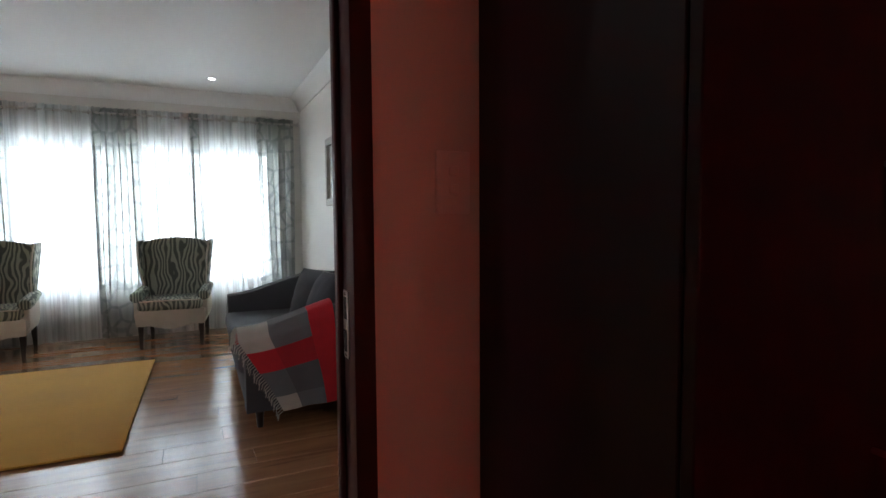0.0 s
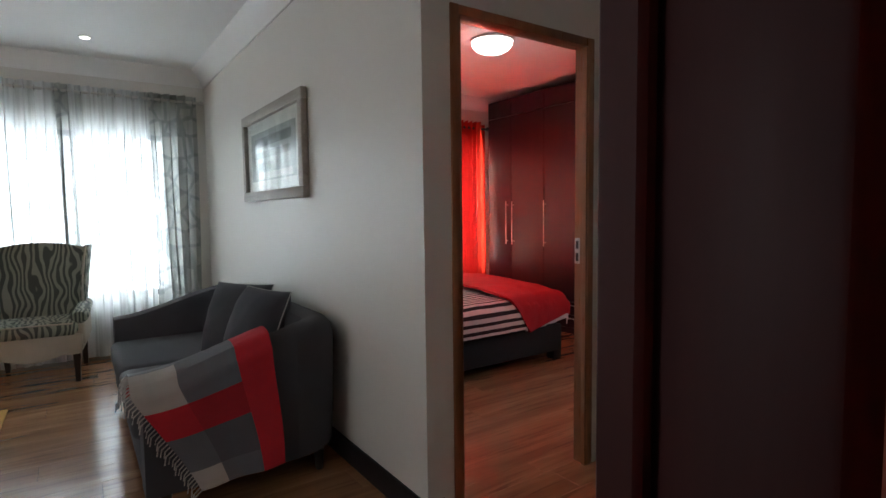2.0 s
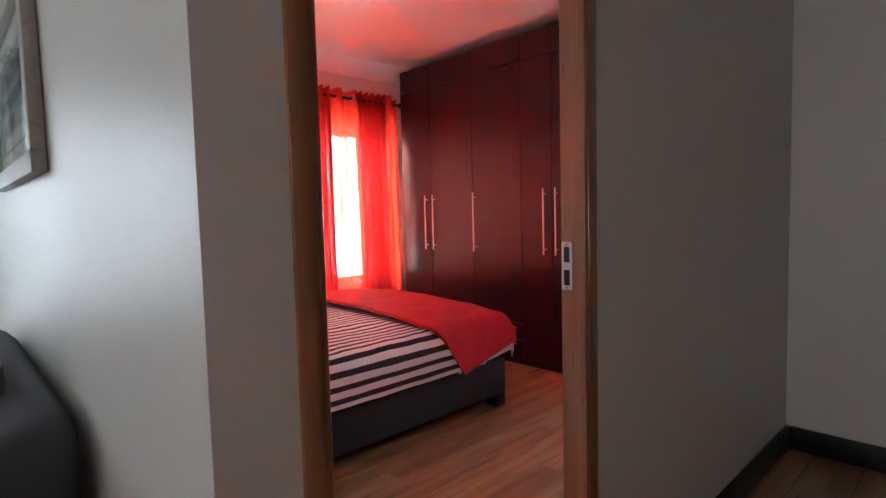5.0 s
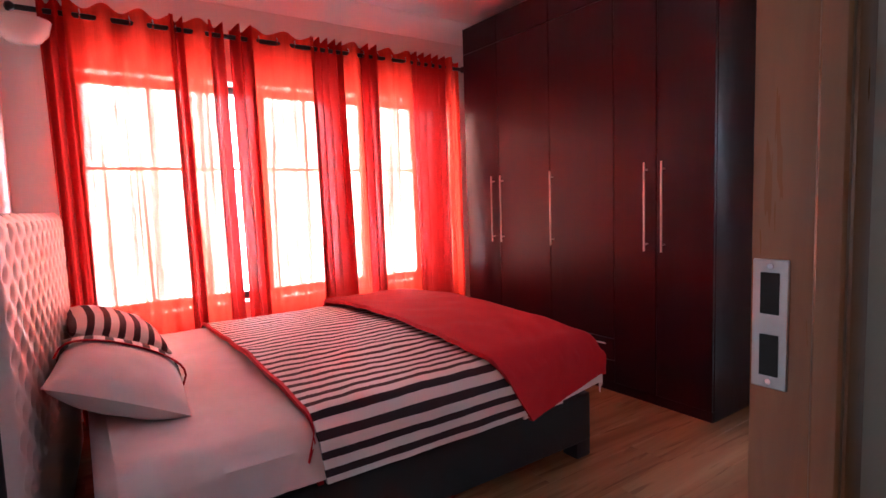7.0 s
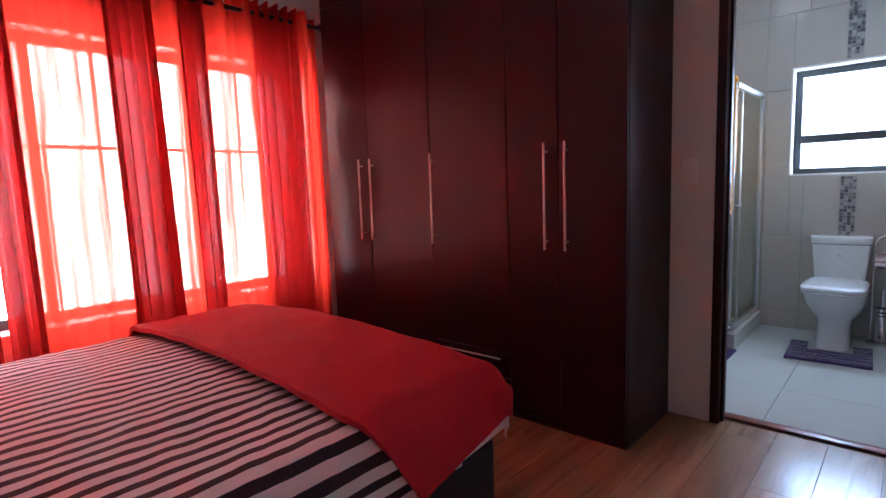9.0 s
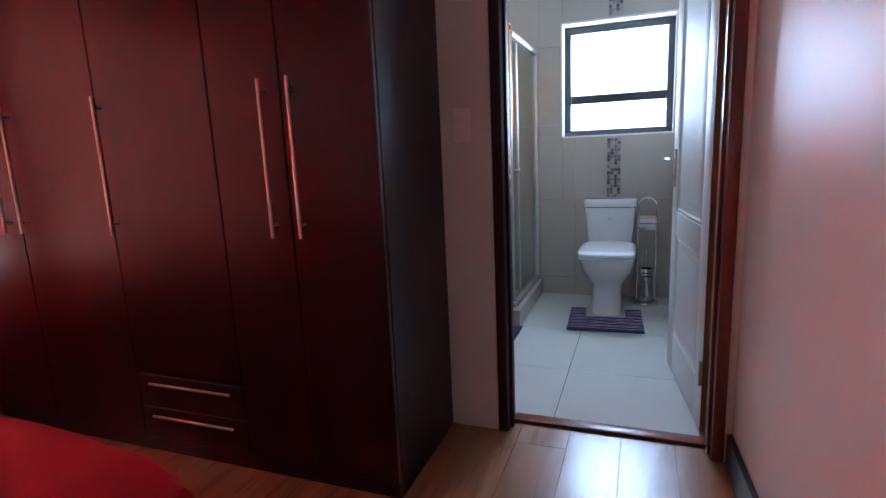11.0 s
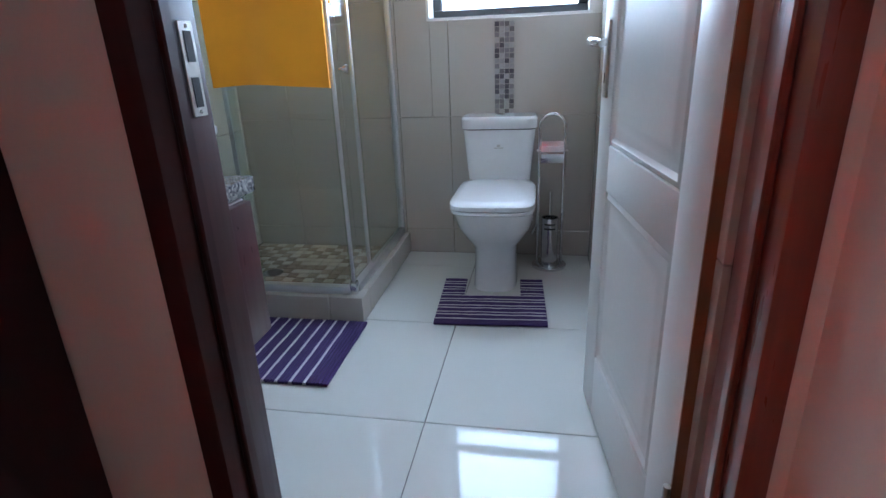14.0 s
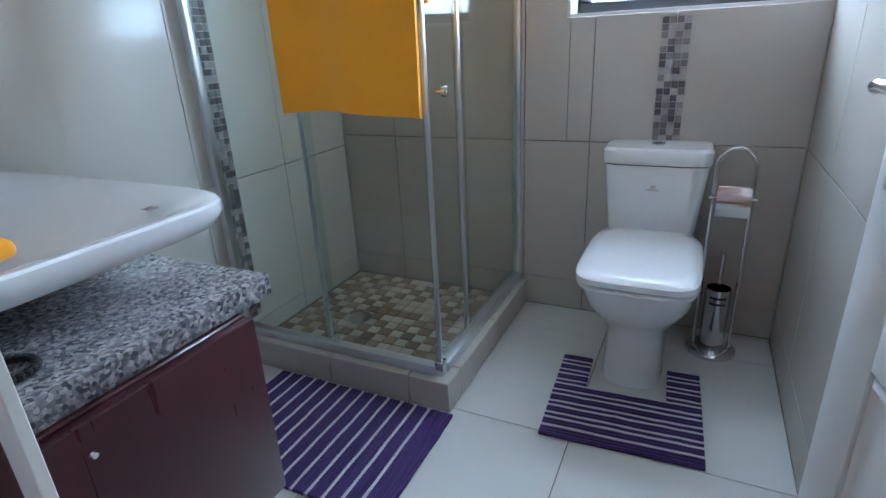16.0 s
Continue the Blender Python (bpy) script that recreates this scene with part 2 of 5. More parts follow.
WALL = surface("wall_paint", (0.70, 0.67, 0.62), 0.42, 0.03, 2.0, 220.0, 0.12)
CEILING = surface("ceiling_paint", (0.82, 0.82, 0.81), 0.6, 0.02, 2.0, 150.0, 0.08)
COVING = surface("coving_paint", (0.80, 0.79, 0.77), 0.45, 0.02, 3.0, 150.0, 0.04)
SKIRT = wood("dark_skirting", (0.008, 0.006, 0.007), (0.022, 0.017, 0.018), 0.35)
PLANK = laminate("laminate_floor")
SUBFLOOR = surface("underlay", (0.05, 0.03, 0.02), 0.8)
PINE = wood("varnished_pine", (0.20, 0.075, 0.028), (0.36, 0.16, 0.065), 0.3, 2, 0.8, knots=True, coat=0.3)
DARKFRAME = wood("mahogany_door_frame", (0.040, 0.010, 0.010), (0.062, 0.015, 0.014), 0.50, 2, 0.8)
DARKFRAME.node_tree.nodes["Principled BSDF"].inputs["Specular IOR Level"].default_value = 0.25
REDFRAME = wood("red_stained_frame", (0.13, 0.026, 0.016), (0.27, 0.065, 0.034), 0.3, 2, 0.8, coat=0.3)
WARDROBE = wood("mahogany_foil", (0.024, 0.0032, 0.0065), (0.034, 0.0048, 0.009), 0.32, 2, 0.5)
DOORWHITE = surface("white_door_enamel", (0.78, 0.77, 0.75), 0.38, 0.02, 5.0, 60.0, 0.05)
CHROME = surface("chrome", (0.72, 0.72, 0.73), 0.12, 0.03, 8.0, 60.0, 0.0, 1.0, 0.05)
BRUSHED = surface("brushed_steel", (0.60, 0.58, 0.55), 0.32, 0.05, 8.0, 200.0, 0.03, 1.0, 0.05)
ALU = surface("aluminium", (0.66, 0.67, 0.68), 0.3, 0.04, 8.0, 200.0, 0.03, 1.0, 0.05)
BLACKHOLE = surface("dark_recess", (0.012, 0.011, 0.010), 0.7)
WINFRAME = surface("bronze_window_frame", (0.035, 0.035, 0.038), 0.4, 0.05, 8.0, 200.0, 0.03)
WHITEPLASTIC = surface("white_plastic", (0.78, 0.76, 0.73), 0.35, 0.02, 20.0, 90.0, 0.0)
PORCELAIN = surface("porcelain", (0.84, 0.85, 0.86), 0.08, 0.01, 4.0, 40.0, 0.0, 0.0, 0.02, coat=0.5)
GREYCLOTH = cloth("charcoal_upholstery", (0.062, 0.062, 0.070))
CUSHION = cloth("charcoal_cushion", (0.050, 0.050, 0.058))
PIPING = cloth("pale_piping", (0.42, 0.41, 0.39))
ZEBRA = zebra("zebra_upholstery")
CREAMCLOTH = cloth("cream_linen", (0.50, 0.45, 0.37))
DARKWOOD = wood("dark_turned_wood", (0.010, 0.006, 0.005), (0.03, 0.016, 0.012), 0.3, 2)
RUG = surface("gold_rug_pile", (0.58, 0.31, 0.045), 0.95, 0.16, 3.0, 260.0, 0.7, sheen=0.08)
GREYCURTAIN = curtain_material("grey_patterned_curtain", (0.50, 0.51, 0.49), 0.10, (0.30, 0.32, 0.31), 0.45)
SHEER = curtain_material("white_sheer_curtain", (0.80, 0.82, 0.82), 0.30, None, 0.5)
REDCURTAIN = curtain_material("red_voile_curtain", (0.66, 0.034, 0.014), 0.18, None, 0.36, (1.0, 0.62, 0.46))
# same voile where gathered: dimmer light through stacked folds put into colour and translucency
DARKRED = curtain_material("red_gathered_voile_dimmed", (0.50, 0.018, 0.012), 0.006, None, 0.17)
BEDBASE = cloth("black_leatherette_base", (0.012, 0.010, 0.013), rough=0.7, sheen=0.0)
LEATHER = surface("pale_leatherette", (0.46, 0.38, 0.35), 0.36, 0.1, 12.0, 90.0, 0.15)
SHEET = cloth("white_sheet", (0.72, 0.68, 0.69))
STRIPE = stripes("striped_duvet", (0.74, 0.70, 0.70), (0.028, 0.009, 0.014), 0.058, 0.45, 0, kind="UV")
STRIPEPILLOW = stripes("striped_pillow", (0.74, 0.70, 0.70), (0.035, 0.012, 0.018), 0.062, 0.45, 1)
REDCLOTH = cloth("red_duvet_lining", (0.46, 0.004, 0.014), 0.1, sheen=0.0)
FLOORTILE = tile_material("cream_floor_tile", (0.66, 0.66, 0.62), 0.0, relief=0.004)
WALLTILE = tile_material("beige_wall_tile", (0.50, 0.46, 0.41), 0.12)
WALLTILE2 = tile_material("cream_wall_tile", (0.70, 0.68, 0.62), 0.08)
GROUT = surface("grout", (0.20, 0.19, 0.175), 0.8)
MOSAIC = island_mosaic("grey_mosaic", [(0.13, 0.12, 0.13), (0.30, 0.28, 0.28), (0.44, 0.42, 0.41), (0.22, 0.20, 0.20), (0.52, 0.49, 0.47)])
PEBBLE = island_mosaic("brown_shower_mosaic", [(0.30, 0.21, 0.13), (0.36, 0.26, 0.17), (0.26, 0.18, 0.11), (0.40, 0.30, 0.20)], 0.3)
PEBBLELIGHT = island_mosaic("cream_shower_mosaic", [(0.62, 0.54, 0.43), (0.70, 0.63, 0.52), (0.56, 0.48, 0.38)], 0.3)
GRANITE = granite("grey_granite")
WARDROBE.node_tree.nodes["Principled BSDF"].inputs["Specular IOR Level"].default_value = 0.3
MAROON = wood("maroon_foil", (0.038, 0.009, 0.012), (0.058, 0.013, 0.017), 0.3, 2, 0.5)
PURPLE = cloth("purple_cotton", (0.045, 0.018, 0.11), 0.25)
MATWHITE = cloth("white_cotton_yarn", (0.62, 0.58, 0.60), 0.1)
TOWEL = surface("orange_yellow_towel", (0.80, 0.32, 0.008), 0.95, 0.1, 8.0, 420.0, 0.6, sheen=0.1)
GLASS = thin_glass("clear_glass")
SHOWERGLASS = thin_glass("shower_glass", (0.93, 0.965, 0.95))
FROST = thin_glass("frosted_glass", (0.95, 0.97, 1.0), 0.7)
LAMPGLASS = emitter("opal_lamp_glass", (1.0, 0.93, 0.86), 5.0)
DOWNLIGHT = emitter("downlight_bulb", (1.0, 0.98, 0.95), 9.0)
OPAL = surface("opal_glass", (0.80, 0.78, 0.76), 0.2, 0.02)
PICFRAME = wood("limed_wood_frame", (0.30, 0.26, 0.22), (0.50, 0.45, 0.40), 0.5, 0)
MATBOARD = surface("mat_board", (0.72, 0.70, 0.66), 0.8, 0.02)
INK = surface("print_ink_dark", (0.07, 0.075, 0.07), 0.7, 0.35, 22.0)
INK2 = surface("print_ink_grey", (0.32, 0.33, 0.32), 0.7, 0.3, 14.0)
BLACKROD = surface("dark_curtain_rod", (0.03, 0.022, 0.02), 0.35, metal=0.6)
GROUND = surface("garden_ground", (0.16, 0.15, 0.10), 0.9, 0.2, 0.6, 30.0, 0.3)
RENDERWALL = surface("outside_plaster", (0.5, 0.46, 0.40), 0.8)
BLKDARK, BLKDEEP = cloth("throw_dark_grey", (0.115, 0.118, 0.130)), cloth("throw_deep_red", (0.40, 0.012, 0.024))
BLKRED, BLKGREY, BLKLIGHT = cloth("throw_red", (0.52, 0.014, 0.028)), cloth("throw_grey", (0.155, 0.160, 0.175)), cloth("throw_pale", (0.47, 0.45, 0.41))


def glow(name, strength, color):
    m, nt, b = nodes_of(name)
    nt.nodes.remove(b)
    e = add(nt, "ShaderNodeEmission", Strength=strength, Color=(*color, 1))
    nt.links.new(e.outputs[0], nt.nodes["Material Output"].inputs[0])
    return m


DAY_LIVING = glow("bright_sky_living", 9.0, (0.93, 0.98, 1.0))
DAY_BEDROOM = glow("bright_sky_bedroom", 36.0, (0.97, 0.97, 1.0))
DAY_START = glow("bright_sky_first_room", 6.0, (1.0, 0.97, 0.95))
# unseen glow added beyond the end wall to brighten the hall
FILL_HALL = glow("hall_fill_glow", 4.2, (1.0, 0.98, 0.95))


# ---- mesh helpers ----
def bx(bm, x0, y0, z0, x1, y1, z1):
    v = [bm.verts.new(p) for p in ((x0, y0, z0), (x1, y0, z0), (x1, y1, z0), (x0, y1, z0), (x0, y0, z1), (x1, y0, z1), (x1, y1, z1), (x0, y1, z1))]
    for f in ((0, 3, 2, 1), (4, 5, 6, 7), (0, 1, 5, 4), (1, 2, 6, 5), (2, 3, 7, 6), (3, 0, 4, 7)):
        bm.faces.new([v[i] for i in f])
    return v


def block(x0, y0, z0, x1, y1, z1, r=0.0, seg=2):
    bm = bmesh.new()
    bx(bm, min(x0, x1), min(y0, y1), min(z0, z1), max(x0, x1), max(y0, y1), max(z0, z1))
    if r:
        bmesh.ops.bevel(bm, geom=bm.edges[:], offset=r, segments=seg, affect="EDGES", profile=0.5)
    return bm


def skin(rings, closed=True, caps=True):
    """A mesh through rings of points."""
    bm = bmesh.new()
    vs = [[bm.verts.new(p) for p in ring] for ring in rings]
    n = len(vs[0])
    for a, b in zip(vs, vs[1:]):
        for i in range(n if closed else n - 1):
            j = (i + 1) % n
            bm.faces.new((a[i], a[j], b[j], b[i]))
    if caps and closed:
        bm.faces.new(vs[0][::-1])
        bm.faces.new(vs[-1])
    bmesh.ops.recalc_face_normals(bm, faces=bm.faces[:])
    return bm


def lathe(profile, n=24, c=(0, 0, 0), sx=1.0, sy=1.0):
    return skin([[(c[0] + sx * r * math.cos(2 * math.pi * i / n), c[1] + sy * r * math.sin(2 * math.pi * i / n), c[2] + z) for i in range(n)] for r, z in profile])


def tube(points, r, n=10, closed=False):
    """A round bar along points."""
    pts = [Vector(p) for p in points]
    rings, up = [], Vector((0.13, 0.37, 0.92)).normalized()
    for i, p in enumerate(pts):
        a = pts[i - 1] if i or closed else p
        b = pts[(i + 1) % len(pts)] if i < len(pts) - 1 or closed else p
        d = (b - a).normalized()
        s = d.cross(up).normalized()
        if i == 0 and abs(d.dot(up)) > 0.95:
            s = d.orthogonal().normalized()
        w = s.cross(d)
        rr = r(i / max(1, len(pts) - 1)) if callable(r) else r
        rings.append([tuple(p + rr * (s * math.cos(2 * math.pi * k / n) + w * math.sin(2 * math.pi * k / n))) for k in range(n)])
    if closed:
        rings.append(rings[0])
    return skin(rings, True, not closed)


def grid(f, nu, nv, thick=0.0, uv=None):
    """A cloth sheet f(u, v); with a thickness it gets a back and edges."""
    bm = bmesh.new()
    vs = [[bm.verts.new(f(i / nu, j / nv)) for j in range(nv + 1)] for i in range(nu + 1)]
    for i in range(nu):
        for j in range(nv):
            face = bm.faces.new((vs[i][j], vs[i + 1][j], vs[i + 1][j + 1], vs[i][j + 1]))
            if uv:
                layer = bm.loops.layers.uv.verify()
                for loop, (a, b) in zip(face.loops, ((i, j), (i + 1, j), (i + 1, j + 1), (i, j + 1))):
                    loop[layer].uv = (a / nu * uv[0], b / nv * uv[1])
    if thick:
        bm.normal_update()
        bmesh.ops.solidify(bm, geom=bm.faces[:], thickness=thick)
    return bm


def join(*bms):
    out = bms[0]
    for b in bms[1:]:
        m = bpy.data.meshes.new("t")
        b.to_mesh(m)
        out.from_mesh(m)
        bpy.data.meshes.remove(m)
        b.free()
    return out


def turned(bm, m):
    bmesh.ops.transform(bm, matrix=m, verts=bm.verts[:])
    return bm


def part(name, bm, material, parent=None, label="", smooth=True):
    """Links a bmesh as one mesh object under a thing or a part."""
    me = bpy.data.meshes.new(name)
    bm.to_mesh(me)
    bm.free()
    me.materials.append(material)
    if smooth:
        me.polygons.foreach_set("use_smooth", [True] * len(me.polygons))
        me.set_sharp_from_angle(angle=radians(40))
    ob = new(name, me)
    ob.parent = parent
    return tagged(ob, label)


def thing(name, label, category, at=(0, 0, 0), turn=0.0, group=""):
    ob = new(name)
    ob.empty_display_size = 0.1
    ob.matrix_world = pose(*at, 0, 0, turn)
    return tagged(ob, label, category, group)


def solid(name, bm, material, label, category, at=(0, 0, 0), turn=0.0, group=""):
    ob = part(name, bm, material)
    ob.matrix_world = pose(*at, 0, 0, turn)
    return tagged(ob, label, category, group)


def structure(name, bm, material, label="", smooth=False):
    return tagged(part(name, bm, material, None, label, smooth), kind="structure")


def pillow(w, d, h, n=22, e=0.55, seed=0.0):
    """A stuffed cushion lying flat, with pinched corners."""
    def side(s):
        def f(u, v):
            a, b = 2 * u - 1, 2 * v - 1
            puff = max(0.0, (1 - abs(a) ** 2.6) * (1 - abs(b) ** 2.6)) ** e
            pin = 1 - 0.05 * (1 - abs(a) ** 2) * abs(b) ** 3
            pin2 = 1 - 0.05 * (1 - abs(b) ** 2) * abs(a) ** 3
            wr = 0.006 * noise.noise(Vector((a * 3 + seed, b * 3, s))) * puff
            return (a * w / 2 * pin2, b * d / 2 * pin, s * (h / 2 * puff) + wr)
        return grid(f, n, n)
    bm = join(side(1), side(-1))
    bmesh.ops.remove_doubles(bm, verts=bm.verts[:], dist=0.0008)
    bmesh.ops.recalc_face_normals(bm, faces=bm.faces[:])
    return bm


CEIL = 2.62


# ---- the large structure ----
def wall(name, x0, y0, x1, y1, openings=(), z1=CEIL, material=None):
    """A wall with thickness; openings run along its long side: (from, to, bottom, top)."""
    bm = bmesh.new()
    along_x = abs(x1 - x0) > abs(y1 - y0)
    a0, a1 = (x0, x1) if along_x else (y0, y1)

    def piece(s, e, lo, hi):
        if e - s > 1e-4 and hi - lo > 1e-4:
            if along_x:
                bx(bm, s, y0, lo, e, y1, hi)
            else:
                bx(bm, x0, s, lo, x1, e, hi)
    at = a0
    for s, e, lo, hi in sorted(openings):
        piece(at, s, 0, z1)
        piece(s, e, 0, lo)
        piece(s, e, hi, z1)
        at = e
    piece(at, a1, 0, z1)
    return structure(name, bm, material or WALL, "cream painted plaster wall")


XE, XB = 0.065, -0.008          # two faces of the bedroom's door wall
XB2 = -0.135                   # its bedroom face where it meets the bathroom wall
structure("wall_bedroom_door", join(block(XB, -0.80, 2.07, XE, 0.04, CEIL), skin([[(XB, 0.04, z), (XE, 0.04, z), (XE, 2.62, z), (XB2, 2.62, z)] for z in (0, CEIL)])), WALL, "cream painted plaster wall")
wall("wall_picture", -4.15, -0.93, XE, -0.80)
wall("wall_living_window", -4.15, -6.3, -3.87, -0.93, [(-4.8, -1.25, 0.5, 2.02)])
# its opening is added, out of view, to let the hall's fill glow in
wall("wall_living_end", -4.15, -6.5, 1.60, -6.3, [(0.1, 1.4, 0.75, 2.25)])
wall("wall_start_room", 1.60, -6.5, 1.69, 1.83, [(-2.60, -1.795, 0, 2.07)])
wall("wall_hall_end", XE, 1.83, 5.5, 1.99)
wall("wall_start_room_end", 1.69, -6.5, 5.5, -6.4)
wall("wall_start_room_window", 5.2, -6.4, 5.5, 1.83, [(-2.6, -0.6, 0.6, 2.05)])
wall("wall_bedroom_window", -3.68, -0.80, -3.40, 2.62, [(-0.50, 2.08, 0.57, 2.0)])
wall("wall_bathroom_front", -2.35, 2.62, XE, 2.77, [(-0.9745, -0.1575, 0, 2.07)])
wall("wall_bedroom_stub", -3.68, 2.62, -2.35, 2.77)
wall("wall_bathroom_back", -2.35, 4.75, -0.02, 5.05, [(-1.0, -0.255, 1.18, 1.96)])
wall("wall_bathroom_left", -2.35, 2.77, -2.08, 4.75)
wall("wall_bathroom_right", -0.18, 2.77, -0.02, 4.75)

structure("ceiling", block(-4.15, -6.5, CEIL, 5.5, 5.05, CEIL + 0.12), CEILING, "white painted plasterboard ceiling")
structure("ground", block(-60, -60, -0.30, 60, 60, -0.14), GROUND, "dry garden ground outside the windows")

for i, (bm, m) in enumerate(((block(-4.62, -5.3, 0.1, -4.60, -0.8, 2.6), DAY_LIVING), (block(-4.12, -0.78, 0.2, -4.10, 2.5, 2.5), DAY_BEDROOM), (block(5.9, -3.0, 0.2, 5.92, -0.2, 2.5), DAY_START), (block(-0.3, -6.92, 0.4, 1.8, -6.90, 2.6), FILL_HALL))):
    structure("backdrop_%d" % (i + 1), bm, m, "bright daylight backdrop outside a wall opening")


def coving(name, p, q, nx, ny):
    """Cove moulding below the ceiling from p to q; nx, ny point into the room."""
    prof = [(0, 0), (0.0, -0.14), (0.012, -0.14), (0.016, -0.122), (0.03, -0.095), (0.06, -0.052), (0.09, -0.028), (0.112, -0.016), (0.120, 0.0)]
    rings = [[(c[0] + nx * d, c[1] + ny * d, CEIL + z) for d, z in prof] for c in (p, q)]
    structure(name, skin(rings), COVING, "white plaster cove moulding", True)


for i, (p, q, nx, ny) in enumerate((((-3.87, -0.93), (XE + 0.10, -0.93), 0, -1), ((-3.87, -6.3), (-3.87, -0.93), 1, 0), ((XE, -1.03), (XE, 1.83), 1, 0),
                                    ((XE, 1.83), (1.6, 1.83), 0, -1), ((-3.40, -0.80), (-3.40, 2.62), 1, 0), ((-3.40, 2.62), (XB, 2.62), 0, -1),
                                    ((XB, -0.80), (XB2, 2.62), -1, 0), ((-3.40, -0.80), (XB, -0.80), 0, 1))):
    coving("trim_coving_%d" % (i + 1), p, q, nx, ny)


def skirting(i, x0, y0, x1, y1, h=0.115):
    structure("baseboard_%d" % i, block(x0, y0, 0, x1, y1, h, 0.006, 2), SKIRT, "dark stained wooden skirting board", True)


skirting(1, -3.87, -0.948, XE + 0.018, -0.93)
skirting(2, XE, -0.945, XE + 0.018, -0.85)
skirting(3, XE, 0.085, XE + 0.018, 1.83)
skirting(4, XE + 0.018, 1.812, 1.60, 1.83)
skirting(5, 1.582, -1.72, 1.60, 1.81)
structure("baseboard_6", skin([[(XB - 0.018, 0.085, z), (XB, 0.085, z), (XB2, 2.61, z), (XB2 - 0.018, 2.61, z)] for z in (0, 0.115)]), SKIRT, "dark stained wooden skirting board")
skirting(7, -3.40, -0.80, -0.9, -0.782)


def door_frame(name, material, label, at, turn, width, depth, head=2.03, t=0.04, stop=0.5):
    """A rebated frame: the clear opening is centred, x across, y through the wall; its foot is at z 0."""
    f = thing(name, label, "door frame", at, turn)
    f["kind"] = "structure"
    w = width / 2
    for s in (-1, 1):
        part("jamb", block(s * w, -depth / 2, 0, s * (w + t), depth / 2, head + t, 0.004, 2), material, f)
        part("door_stop", block(s * (w - 0.012), stop * depth / 2 - 0.012, 0, s * w, stop * depth / 2 + 0.012, head, 0.003, 1), material, f)
    part("head", block(-w + 0.001, -depth / 2 + 0.001, head, w - 0.001, depth / 2 - 0.001, head + t - 0.001, 0.004, 2), material, f)
    return f


def strike_plate(parent, at, facing, h=0.125, w=0.032):
    """Steel keep with two dark holes, let into a jamb; facing +-1 along local x."""
    x, y, z = at
    p = part("strike_plate", block(x, y - w / 2, z - h / 2, x + facing * 0.003, y + w / 2, z + h / 2, 0.001, 1), BRUSHED, parent, "brushed steel strike plate")
    for dz in (0.030, -0.030):
        part("keyhole", block(x + facing * 0.0031, y - w * 0.26, z + dz - 0.020, x + facing * 0.0041, y + w * 0.26, z + dz + 0.020), BLACKHOLE, p)
    for dz in (0.056, -0.056):
        part("screw", turned(lathe([(0.0032, 0), (0.0028, 0.001)], 10), pose(x + facing * 0.003, y, z + dz, 0, 90 * facing, 0)), CHROME, p)


# bedroom entry: local x runs along world y
bed_frame_door = door_frame("door_frame_1", PINE, "varnished pine door frame with knots", (0.030, -0.38, 0), 90, 0.76, 0.084, stop=-0.66)
strike_plate(bed_frame_door, (0.38, 0.022, 1.065), -1)
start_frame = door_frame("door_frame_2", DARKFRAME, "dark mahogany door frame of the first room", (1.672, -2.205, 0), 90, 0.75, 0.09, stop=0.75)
strike_plate(start_frame, (0.375, 0.002, 1.065), -1)
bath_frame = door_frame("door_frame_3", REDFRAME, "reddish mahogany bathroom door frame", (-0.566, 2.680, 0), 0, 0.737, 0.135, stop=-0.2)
strike_plate(bath_frame, (-0.3685, 0.035, 1.02), 1)
# the left jamb's shade is put into its colour: darker wood on this side
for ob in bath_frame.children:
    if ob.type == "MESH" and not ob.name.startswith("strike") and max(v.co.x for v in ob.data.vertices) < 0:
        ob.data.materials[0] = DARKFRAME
structure("threshold_strip", block(-0.934, 2.70, 0.002, -0.199, 2.76, 0.014, 0.004, 2), REDFRAME, "red wooden threshold strip under the bathroom door", True)


def lever(parent, at, facing, reach, plate=True):
    """Lever handle on a backplate: facing along local y, reach along local x."""
    x, y, z = at
    h = part("handle_plate", block(x - 0.018, y, z - 0.13, x + 0.018, y + facing * 0.007, z + 0.05, 0.003, 2), BRUSHED, parent, "brushed steel backplate")
    part("lever", join(tube([(x, y + facing * 0.006, z), (x, y + facing * 0.045, z)], 0.009, 12),
                       tube([(x, y + facing * 0.045, z), (x + reach * 0.25, y + facing * 0.05, z + 0.004), (x + reach * 0.7, y + facing * 0.05, z + 0.002), (x + reach, y + facing * 0.045, z - 0.004)], 0.0085, 12)), CHROME, h, "chrome lever")
    part("keyhole", block(x - 0.004, y + facing * 0.0072, z - 0.095, x + 0.004, y + facing * 0.008, z - 0.07), BLACKHOLE, h)


